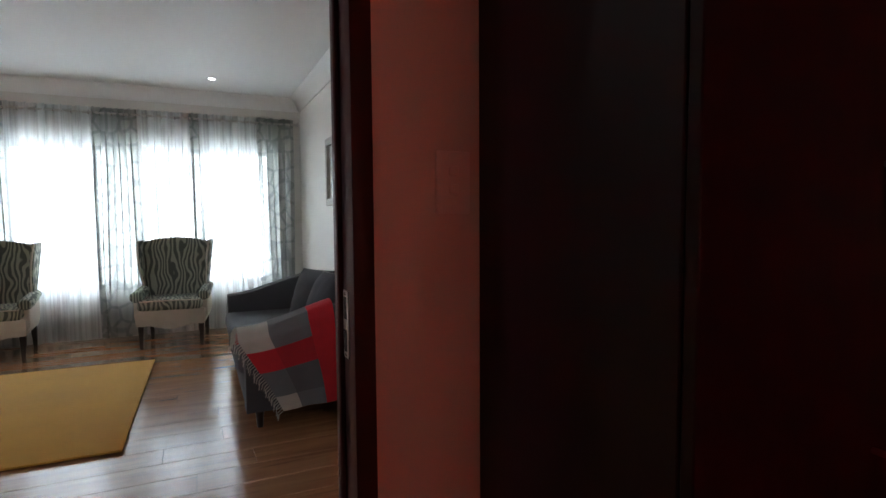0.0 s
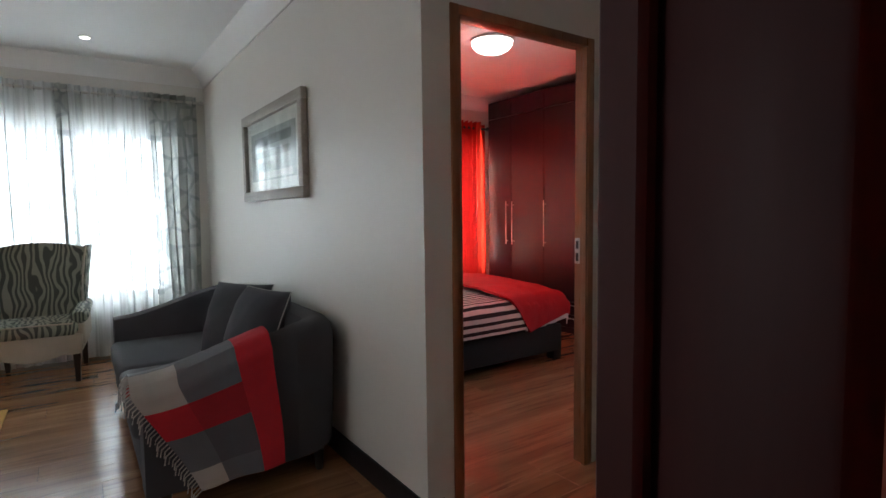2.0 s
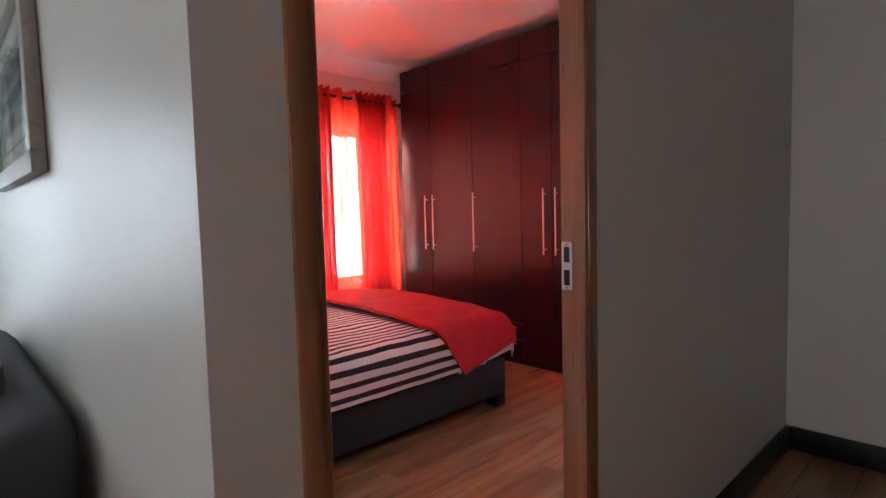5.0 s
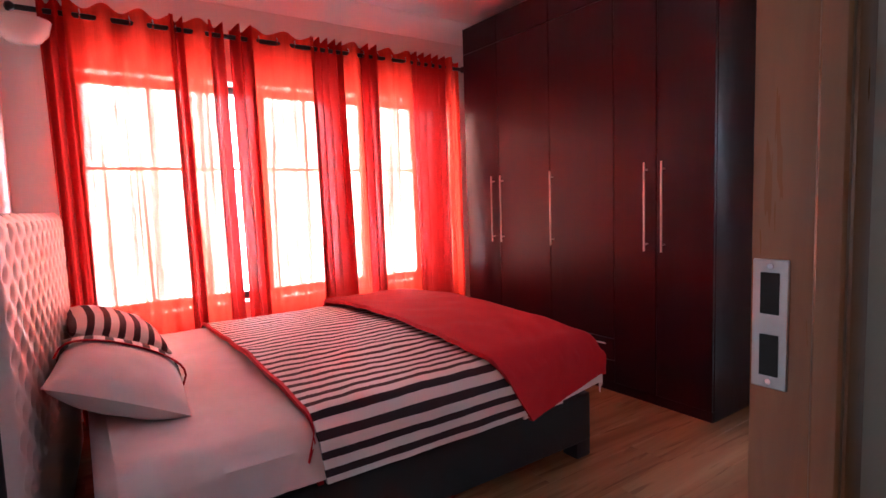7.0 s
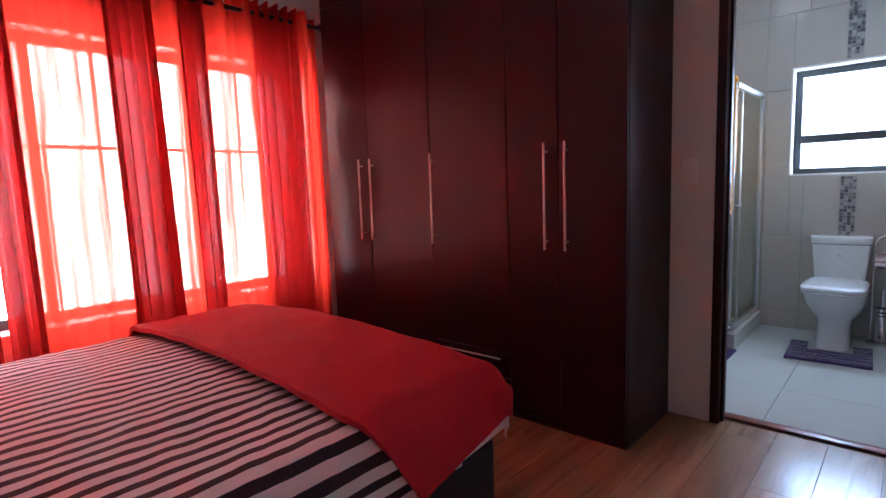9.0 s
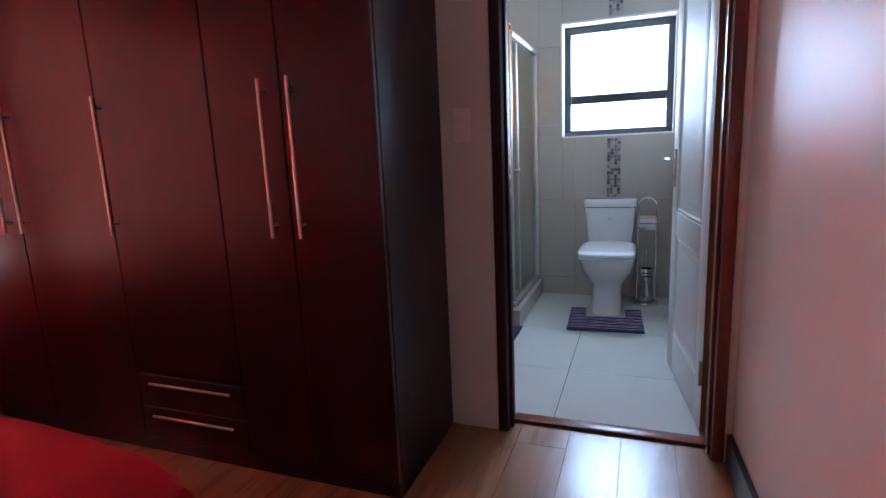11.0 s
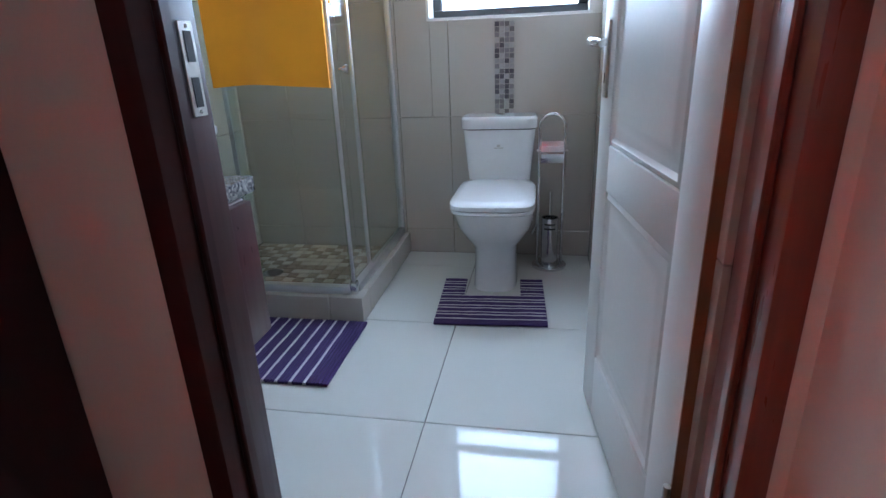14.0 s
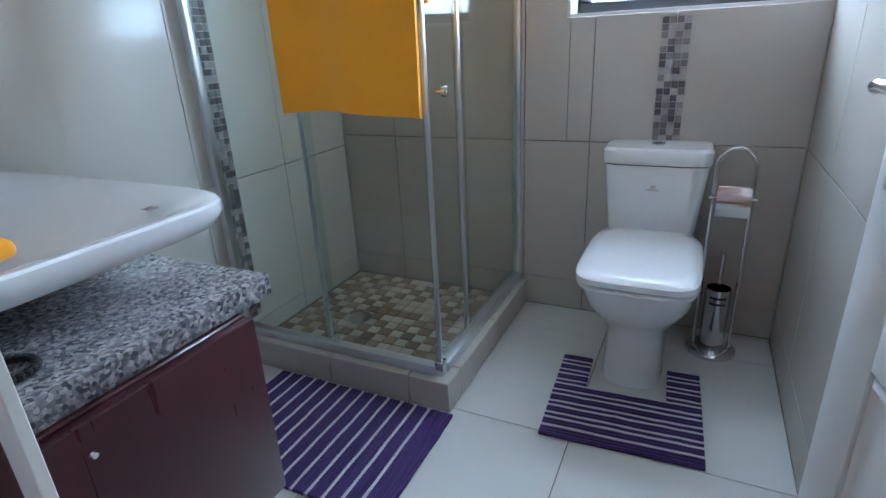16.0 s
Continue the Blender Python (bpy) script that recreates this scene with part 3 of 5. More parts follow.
def panel_door(name, label, at, turn, width, handed):
    """Two-panel door leaf; local x from the hinge, y through its thickness, both faces panelled."""
    d = thing(name, label, "door", at, turn)
    d["kind"] = "structure"
    t, H, st = 0.040, 2.02, 0.115
    part("leaf", block(0, -t / 2 + 0.008, 0.008, width, t / 2 - 0.008, H, 0.0), DOORWHITE, d, smooth=False)
    rails = [(0.008, 0.20), (0.685, 0.80), (H - 0.12, H)]
    for s in (-1, 1):
        y0, y1 = s * (t / 2 - 0.009), s * t / 2
        for a, b in ((0.0, st), (width - st, width)):
            part("stile", block(a, y0, 0.008, b, y1, H, 0.003, 2), DOORWHITE, d)
        for a, b in rails:
            for u, w in ((st, width - st),):
                part("rail", block(u - 0.002, y0, a, w + 0.002, y1 - s * 0.0005, b, 0.003, 2), DOORWHITE, d)
        for lo, hi in ((0.20, 0.685), (0.80, H - 0.12)):
            for u, w in ((st, width - st),):
                rings = []
                for ins, dep in ((0.0, 0.0075), (0.014, 0.0005), (0.024, 0.0085), (0.03, 0.009), (0.055, 0.0035), (0.07, 0.003)):
                    yy = s * (t / 2 - dep)
                    rings.append([(u + ins, yy, lo + ins), (w - ins, yy, lo + ins), (w - ins, yy, hi - ins), (u + ins, yy, hi - ins)])
                bm = skin(rings, True, False)
                bm.faces.new([bm.verts[i] for i in range(20, 24)]) if bm.verts.ensure_lookup_table() is None else None
                bmesh.ops.recalc_face_normals(bm, faces=bm.faces[:])
                part("door_panel", bm, DOORWHITE, d)
        lever(d, (width - 0.055, s * t / 2, 1.04), s, -0.115)
    part("edge_strip", block(width, -t / 2 + 0.002, 0.01, width + 0.003, t / 2 - 0.002, H - 0.002), PINE, d)
    for z in (0.25, 1.75):
        part("hinge", tube([(0.0, handed * (t / 2 + 0.006), z - 0.05), (0.0, handed * (t / 2 + 0.006), z + 0.05)], 0.007, 10), BRUSHED, d)
    return d


panel_door("door_1", "open white enamelled two-panel bedroom door", (-0.022, -0.768, 0), 176.0, 0.74, 1)
bath_door = panel_door("door_2", "white panelled bathroom door standing open", (-0.199, 2.805, 0), 97.3, 0.70, 1)
part("hinge_edge", block(-0.004, -0.02, 0.01, 0.0, 0.02, 2.02), PINE, bath_door, "bare orange pine edge")


def light_switch(label, at, turn):
    s = thing("light_switch", label, "light switch", at, turn)
    part("plate", block(-0.036, -0.008, -0.06, 0.036, 0, 0.06, 0.003, 2), WHITEPLASTIC, s)
    for dz in (0.022, -0.012):
        part("rocker", block(-0.010, -0.011, dz - 0.009, 0.010, -0.0078, dz + 0.009, 0.0015, 1), WHITEPLASTIC, s)


light_switch("white plastic light switch on the plaster wall beside a door", (1.69, -1.625, 1.325), 90)
light_switch("white plastic light switch between wardrobe and bathroom door", (-1.085, 2.62, 1.22), 0)
light_switch("white plastic light switch in the hall corner", (1.02, 1.83, 1.32), 0)


# windows
def window(name, label, axis_x, lo, hi, z0, z1, bars, transom, frosted=False, flip=1):
    """A metal window in an opening at world x = axis_x that spans y lo..hi."""
    w = thing(name, label, "window", (axis_x, (lo + hi) / 2, z0))
    w["kind"] = "structure"
    half, h = (hi - lo) / 2, z1 - z0
    t, bar = 0.022, 0.030 if frosted else 0.009
    fr = part("window_frame", join(block(-0.02, -half, 0, 0.02, half, 0.05, 0.004, 1), block(-0.02, -half, h - 0.05, 0.02, half, h, 0.004, 1),
                                   block(-0.02, -half, 0.05, 0.02, -half + 0.045, h - 0.05, 0.004, 1), block(-0.02, half - 0.045, 0.05, 0.02, half, h - 0.05, 0.004, 1)), WINFRAME, w)
    xs = [-half + 0.045] + [-half + (2 * half) * b for b in bars] + [half - 0.045]
    for b in bars:
        part("mullion", block(-0.019, -half + 2 * half * b - t, 0.05, 0.019, -half + 2 * half * b + t, h - 0.05, 0.003, 1), WINFRAME, w)
    if transom:
        part("transom", block(-0.018, -half + 0.045, transom * h - bar, 0.018, half - 0.045, transom * h + bar, 0.003, 1), WINFRAME, w)
    for a, b in zip(xs, xs[1:]):
        p = part("pane", block(-0.003, a, 0.05, 0.003, b, h - 0.05), FROST if frosted else GLASS, w, smooth=False)
        p.visible_shadow = False
    if not frosted:
        part("window_sill", block(0.03 * flip, -half, -0.03, 0.16 * flip, half, 0.002, 0.004, 1), WHITEPLASTIC, w)
    return w


window("window_1", "wide dark-framed living room window behind curtains", -4.02, -4.8, -1.25, 0.5, 2.02, (0.25, 0.5, 0.75), 0.0)
window("window_2", "wide dark-framed bedroom window behind red curtains", -3.56, -0.50, 2.08, 0.57, 2.0, (0.42, 0.72), 0.62)
window("window_4", "window of the first room", 5.38, -2.6, -0.6, 0.6, 2.05, (0.5,), 0.0, flip=-1)
bw = window("window_3", "small frosted bathroom window with dark frame", 0, -0.3725, 0.3725, 0, 0.78, (), 0.345, True)
bw.matrix_world = pose(-0.6275, 4.87, 1.18, 0, 0, -90)


# ---- living room ----
def curtain(name, label, material, at, length, z0, z1, waves, depth, group, seed, rings=True, ring_material=None):
    """Eyelet curtain hanging in folds along local y from the base up to the rod; z1 is its top."""
    c = thing(name, label, "curtain", at, 0, group)
    rnd = random.Random(seed)
    ph = [rnd.uniform(-0.5, 0.5) for _ in range(5)]

    def f(u, v):
        s = u * waves * 2 * math.pi
        flow = 1 - v
        amp = depth * (0.75 + 0.3 * math.sin(u * 9 + ph[0] * 6) * flow)
        x = amp * math.sin(s + flow * (0.7 * math.sin(u * 7 + ph[1] * 9) + ph[2])) + depth * 0.25 * flow * math.sin(2.3 * s + ph[3] * 5)
        y = u * length + 0.018 * math.sin(2 * s + ph[4]) + 0.03 * flow * math.sin(u * 5 + ph[2] * 7 + 2 * v)
        return (x, y, z0 + (z1 - z0) * v + (0.006 * math.sin(s * 2) if v > 0.99 else 0))
    part("drape", grid(f, int(waves * 14), 26), material, c)
    if rings:
        for k in range(int(waves * 2)):
            y = (k + 0.5) / (waves * 2) * length
            part("eyelet", tube([(0.024 * math.sin(a), y, z1 - 0.055 + 0.024 * math.cos(a)) for a in [i * math.pi / 7 for i in range(14)]], 0.004, 6, True), ring_material or CHROME, c)
    return c


def fold_sheet(start, length, z0, z1, waves, depth, seed, sway):
    """A hanging sheet whose folds drift sideways on their way down; its top scallops between the eyelets."""
    rnd = random.Random(seed)
    ph = [rnd.uniform(0, 6.28) for _ in range(4)]

    def f(u, v):
        s, flow = u * waves * 2 * math.pi + ph[0], 1 - v
        x = depth * (0.8 + 0.2 * math.sin(ph[1] + 3 * flow)) * math.sin(s + 0.5 * flow * math.sin(u * 4 + ph[2])) + 0.3 * depth * flow * math.sin(2.2 * s + ph[3])
        y = start + u * length + sway * flow * 0.5 + 0.012 * flow * math.sin(3 * u + ph[1])
        return (x, y, z0 + (z1 - z0) * v + 0.012 * max(0.0, (v - 0.94) / 0.06) * math.sin(s * 1.0))
    return f


def rod(name, label, x, y0, y1, z, r, material):
    c = thing(name, label, "curtain rod", (x, y0, z))
    part("pole", tube([(0, 0, 0), (0, y1 - y0, 0)], r, 14), material, c)
    for y in (0, y1 - y0):
        s = -1 if y == 0 else 1
        part("finial", turned(lathe([(r, 0), (r * 1.5, 0.006), (r * 1.9, 0.02), (r * 1.5, 0.035), (r * 0.4, 0.042)], 14), pose(0, y, 0, -90 * s, 0, 0)), material, c)
    for y in (0.10, (y1 - y0) / 2, y1 - y0 - 0.10):
        part("bracket", tube([(0, y, -r), (-0.03, y, -0.02), (-0.105, y, -0.02)], 0.006, 8), material, c)


rod("curtain_rod", "thin steel curtain rod in the living room", -3.765, -5.2, -1.0, 2.315, 0.012, BRUSHED)
GC = "living room curtains"
for y0, ln, m, wv, lab in ((-5.1, 1.0, SHEER, 7, 1), (-4.12, 0.45, GREYCURTAIN, 4, 0), (-3.70, 0.72, SHEER, 5, 1), (-3.0, 0.42, GREYCURTAIN, 4, 0), (-2.60, 0.52, SHEER, 4, 1),
                           (-2.10, 0.10, GREYCURTAIN, 1, 0), (-2.02, 0.62, SHEER, 5, 1), (-1.42, 0.40, GREYCURTAIN, 3, 0)):
    curtain("curtain", "white sheer eyelet curtain over the bright window" if lab else "grey patterned eyelet curtain gathered in folds", m, (-3.765, y0, 0), ln, 0.02, 2.37, wv, 0.035, GC, int(y0 * 100))

# rug
rug = solid("rug", block(0, 0, 0, 1.98, 1.75, 0.016, 0.007, 2), RUG, "mustard gold rectangular pile rug on the laminate floor", "rug", (-2.64, -4.19, 0.006), -1.0)


def wingback(at, turn):
    """Wingback armchair: its front looks along local +x."""
    c = thing("wingback_armchair", "wingback armchair in green-grey zebra fabric with cream base", "armchair", at, turn, "wingback armchairs")

    def back(u, v):
        a = 2 * u - 1
        w = 0.24 + 0.055 * v
        top = 0.99 + 0.035 * (1 - a * a) - 0.012 * abs(a) ** 6 * 0
        return (-0.23 - 0.11 * v + 0.02 * (1 - a * a) * math.sin(v * 3.1), a * w, 0.40 + (top - 0.40) * v)
    part("backrest", grid(back, 20, 20, -0.11), ZEBRA, c)
    for s in (-1, 1):
        rings = []
        for i in range(11):
            v = i / 10
            z = 0.55 + 0.47 * v
            reach = 0.10 + 0.16 * math.sin(min(1, v * 1.15) * math.pi * 0.62) - 0.06 * max(0, v - 0.8) * 5 * 0.6
            y0 = s * (0.255 + 0.045 * v)
            xb = -0.25 - 0.10 * v
            rings.append([(xb - 0.06, y0, z), (xb + reach, y0 + s * 0.012, z), (xb + reach + 0.018, y0 + s * 0.03, z), (xb + reach, y0 + s * 0.048, z), (xb - 0.06, y0 + s * 0.05, z)])
        part("wing", skin(rings), ZEBRA, c)
        part("wing_piping", tube([((-0.25 - 0.10 * i / 10) + 0.118 + 0.16 * math.sin(min(1, i / 10 * 1.15) * math.pi * 0.62) - 0.18 * max(0, i / 10 - 0.8), s * (0.285 + 0.045 * i / 10), 0.55 + 0.47 * i / 10) for i in range(11)], 0.008, 8), CREAMCLOTH, c, "cream edge piping")
        arm = skin([[(x, s * (0.295 + r * math.cos(k * math.pi / 6)), zc + r * 0.9 * math.sin(k * math.pi / 6)) for k in range(12)] for x, r, zc in ((-0.28, 0.05, 0.53), (-0.1, 0.055, 0.52), (0.1, 0.058, 0.505), (0.22, 0.06, 0.50), (0.245, 0.045, 0.50))])
        part("armrest", arm, ZEBRA, c)
        part("arm_panel", block(-0.28, s * 0.255, 0.28, 0.215, s * 0.325, 0.50, 0.02, 3), CREAMCLOTH, c)
    part("seat_cushion", block(-0.24, -0.285, 0.37, 0.30, 0.285, 0.475, 0.04, 4), ZEBRA, c)
    part("cushion_piping", tube([(0.292, -0.26, 0.462), (0.298, 0, 0.468), (0.292, 0.26, 0.462)], 0.006, 8), CREAMCLOTH, c)

    apron = []
    for i in range(17):
        a = -1 + i / 8
        apron.append([(0.24, a * 0.30, 0.375), (0.265, a * 0.30, 0.375), (0.265, a * 0.30, 0.225 - 0.035 * math.cos(a * math.pi) * (abs(a) < 0.75) * 0.6 - 0.02 * (1 - abs(a))), (0.24, a * 0.30, 0.225 - 0.02 * (1 - abs(a)))])
    part("apron", skin(apron), CREAMCLOTH, c, "cream linen apron")
    part("seat_frame", block(-0.30, -0.31, 0.235, 0.24, 0.31, 0.37, 0.015, 2), CREAMCLOTH, c)
    for sx, lean in ((0.21, 0.0), (-0.29, -0.06)):
        for s in (-1, 1):
            part("leg", skin([[(sx + lean * (1 - z / 0.24) + dx * w, s * 0.265 + dy * w, z) for dx, dy in ((-1, -1), (1, -1), (1, 1), (-1, 1))] for z, w in ((0.0, 0.015), (0.12, 0.019), (0.24, 0.026))]), DARKWOOD, c, "dark tapered wooden leg")
    return c


chair = wingback((-3.36, -2.30, 0), -6)
copy_thing(chair, pose(-3.37, -3.78, 0, 0, 0, 4))


# sofa: local x from the near arm to the far one along world -x
sofa = thing("sofa", "charcoal grey tub sofa with low sloping arms against the wall", "sofa", (-0.60, -0.965, 0))
LEN, DEP = 1.86, 0.90


def sofa_shell():
    path = []
    rc = 0.26
    path += [(-0.0, -DEP + 0.02 + i * 0.09) for i in range(8)]
    path += [(-rc + rc * math.cos(a), -rc + rc * math.sin(a)) for a in [i * math.pi / 12 for i in range(7)]]
    path += [(-rc - (LEN - 2 * rc) * i / 8, 0.0) for i in range(1, 8)]
    path += [(-LEN + rc - rc * math.sin(a), -rc + rc * math.cos(a)) for a in [i * math.pi / 12 for i in range(7)]]
    path += [(-LEN, -DEP + 0.02 + i * 0.09) for i in range(7, -1, -1)]
    rings = []
    n = len(path)
    for i, (x, yy) in enumerate(path):
        a, b = path[max(0, i - 1)], path[min(n - 1, i + 1)]
        d = Vector((b[0] - a[0], b[1] - a[1], 0)).normalized()
        inn = Vector((-d.y, d.x, 0))
        depth = min(1.0, max(0.0, (yy + DEP) / 0.78))
        top = 0.585 + 0.165 * (depth * depth * (3 - 2 * depth))
        w = 0.15
        prof = [(0.0, 0.12), (-0.012, 0.30), (-0.02, top - 0.12), (-0.015, top - 0.05), (0.02, top - 0.01), (w * 0.5, top), (w - 0.02, top - 0.015), (w, top - 0.06), (w, 0.30), (w, 0.12)]
        rings.append([(x + inn.x * o, yy + inn.y * o, z) for o, z in prof])
    return skin(rings)


part("shell", sofa_shell(), GREYCLOTH, sofa)
part("base", block(-LEN + 0.10, -DEP + 0.02, 0.13, -0.10, -0.12, 0.30, 0.02, 3), GREYCLOTH, sofa)
for k in range(2):
    x0 = -LEN + 0.155 + k * (LEN - 0.31) / 2
    part("seat_cushion", block(x0 + 0.003, -DEP - 0.01, 0.30, x0 + (LEN - 0.31) / 2 - 0.003, -0.15, 0.44, 0.045, 4), GREYCLOTH, sofa)
for x in (-0.09, -LEN + 0.09):
    for yy in (-DEP + 0.10, -0.12):
        part("leg", lathe([(0.018, 0), (0.022, 0.05), (0.028, 0.125)], 12, (x, yy, 0)), DARKWOOD, sofa)
for i, (px, py, rz, tilt) in enumerate(((-1.54, -1.25, 8, 68), (-1.24, -1.22, -4, 66))):
    cu = thing("cushion", "square charcoal cushion with pale piping leaning on the sofa", "cushion", (px, py, 0.665), 0, "sofa cushions")
    cu.matrix_world = pose(px, py, 0.64, tilt, 0, rz + 24 if i == 0 else rz + 20)
    part("cover", pillow(0.44, 0.44, 0.21, seed=i * 3.0), CUSHION, cu)
    part("piping", tube([(0.218 * a, 0.218 * b, 0) for a, b in ((-1, -1), (-0.5, -0.96), (0, -0.95), (0.5, -0.96), (1, -1), (0.96, -0.5), (0.95, 0), (0.96, 0.5), (1, 1), (0.5, 0.96), (0, 0.95), (-0.5, 0.96), (-1, 1), (-0.96, 0.5), (-0.95, 0), (-0.96, -0.5))], 0.004, 6, True), PIPING, cu, "pale piping")

# throw over the sofa's near arm
throw = thing("throw_blanket", "checked red, grey and cream fringed throw over the sofa arm", "blanket", (-0.60, -1.86, 0))


def throw_at(s, t):
    """s: along the cloth from the seat over the arm and down outside; t: along the arm from its front."""
    yy = t
    d = min(1.0, max(0.0, (yy + 0.02) / 0.78))
    top = 0.60 + 0.165 * (d * d * (3 - 2 * d))
    pts = [(-0.30, 0.465), (-0.20, 0.50), (-0.165, top - 0.05), (-0.14, top + 0.005), (-0.075, top + 0.014), (-0.01, top + 0.002), (0.028, top - 0.06), (0.034, 0.40), (0.045, 0.14)]
    lens = [0.0]
    for a, b in zip(pts, pts[1:]):
        lens.append(lens[-1] + math.hypot(b[0] - a[0], b[1] - a[1]))
    q = s * lens[-1]
    for i in range(len(pts) - 1):
        if q <= lens[i + 1] + 1e-9:
            k = (q - lens[i]) / (lens[i + 1] - lens[i])
            x, z = (pts[i][j] + (pts[i + 1][j] - pts[i][j]) * k for j in (0, 1))
            break
    x += 0.010 * math.sin(yy * 17 + 1) * max(0, s - 0.5) * 2
    z -= 0.035 * (1 - min(1, max(0.0, yy) / 0.5)) * max(0, s - 0.6)
    k = max(0.0, s - 0.5) / 0.5
    yy += 0.20 * k * (1 - (yy + 0.02) / 0.55)
    return (x, yy + 0.05 * s - 0.02 + 0.008 * math.sin(s * 9), z)


for s0, s1, front, mid in ((0.0, 0.26, BLKRED, BLKRED), (0.26, 0.36, BLKGREY, BLKDARK), (0.36, 0.59, BLKLIGHT, BLKGREY), (0.59, 0.73, BLKRED, BLKDEEP), (0.73, 0.90, BLKGREY, BLKDARK), (0.90, 1.0, BLKLIGHT, BLKGREY)):
    for mm, t0, t1 in ((front, -0.02, 0.15), (mid, 0.15, 0.38), (BLKRED, 0.38, 0.53)):
        part("woven_check", grid(lambda u, v, a=s0, b=s1, c=t0, e=t1: throw_at(a + (b - a) * u, c + (e - c) * v), 12, 10, -0.006), mm, throw)
rnd = random.Random(5)
fr = []
for i in range(60):
    s = 0.05 + 0.95 * i / 59
    x, yy, z = throw_at(s, -0.02)
    l = rnd.uniform(0.03, 0.055)
    fr.append(tube([(x, yy, z), (x + rnd.uniform(0, 0.012), yy - l * 0.5, z - l * 0.35), (x + rnd.uniform(-0.004, 0.012), yy - l * 0.6, z - l)], 0.003, 5))
part("fringe", join(*fr), BLKLIGHT, throw, "pale knotted fringe")

# picture
pic = thing("framed_picture", "framed grey photograph print with white mat in pale wood frame", "picture", (-1.735, -0.932, 1.66))
W, Hh, B = 0.625, 0.305, 0.065
part("frame_bar", block(-W, -0.04, Hh - B, W, 0, Hh, 0.006, 2), PICFRAME, pic)
part("frame_bar", block(-W, -0.04, -Hh, W, 0, -Hh + B, 0.006, 2), PICFRAME, pic)
part("frame_bar", block(-W, -0.0395, -Hh + B, -W + B, 0, Hh - B, 0.006, 2), PICFRAME, pic)
part("frame_bar", block(W - B, -0.0395, -Hh + B, W, 0, Hh - B, 0.006, 2), PICFRAME, pic)
part("mat", block(-W + B, -0.012, -Hh + B, W - B, -0.002, Hh - B), MATBOARD, pic, smooth=False)
pr = part("print", block(-0.46, -0.0135, -0.17, 0.46, -0.0122, 0.16), INK2, pic, smooth=False)
for a, b, lo, hi in ((-0.36, 0.38, 0.06, 0.12), (-0.36, 0.36, -0.02, 0.025), (-0.30, 0.05, -0.10, -0.05)):
    part("print_band", block(a, -0.0146, lo, b, -0.0137, hi), INK, pr, smooth=False)
part("print_patch", block(-0.30, -0.0146, -0.16, 0.40, -0.0137, -0.115), MATBOARD, pr, smooth=False)
g = part("glass", block(-W + B, -0.020, -Hh + B, W - B, -0.017, Hh - B), GLASS, pic, smooth=False)

dl = thing("downlight", "small round lit downlight in the ceiling", "ceiling light", (-3.17, -1.89, CEIL))
part("trim_ring", lathe([(0.046, 0), (0.046, -0.005), (0.035, -0.007), (0.034, 0)], 24), BRUSHED, dl)
part("bulb", lathe([(0.032, -0.001), (0.030, -0.006), (0.012, -0.009)], 20), DOWNLIGHT, dl)

# ---- bedroom ----
rod("curtain_rod", "dark curtain rod with steel eyelets in the bedroom", -3.25, -0.70, 2.10, 2.24, 0.014, BLACKROD)
RC = "red bedroom curtains"
for y0, label, runs in ((-0.60, "sheer red eyelet curtain glowing in front of the window", ((0.11, 0), (0.50, 1), (0.05, 0), (0.16, 1), (0.06, 0))),
                        (0.335, "sheer red eyelet curtain gathered at both edges", ((0.12, 0), (0.40, 1), (0.20, 0))),
                        (1.06, "sheer red eyelet curtain with broad gathered folds", ((0.16, 1), (0.11, 0), (0.30, 1), (0.30, 0))),
                        (1.94, "narrow sheer red curtain beside the wardrobe", ((0.14, 1),))):
    red = thing("curtain", label, "curtain", (-3.25, y0, 0), 0, RC)
    at = 0.0
    for k, (length, sheer) in enumerate(runs):
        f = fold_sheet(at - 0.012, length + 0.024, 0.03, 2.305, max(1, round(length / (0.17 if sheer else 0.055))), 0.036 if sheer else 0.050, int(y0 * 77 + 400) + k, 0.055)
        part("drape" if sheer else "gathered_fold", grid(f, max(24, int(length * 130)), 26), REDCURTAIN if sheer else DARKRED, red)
        at += length
    for k in range(int(at / 0.115) or 1):
        y = (k + 0.5) * 0.115
        part("eyelet", tube([(0.024 * math.sin(a), y, 2.25 + 0.024 * math.cos(a)) for a in [i * math.pi / 7 for i in range(14)]], 0.004, 6, True), CHROME, red)


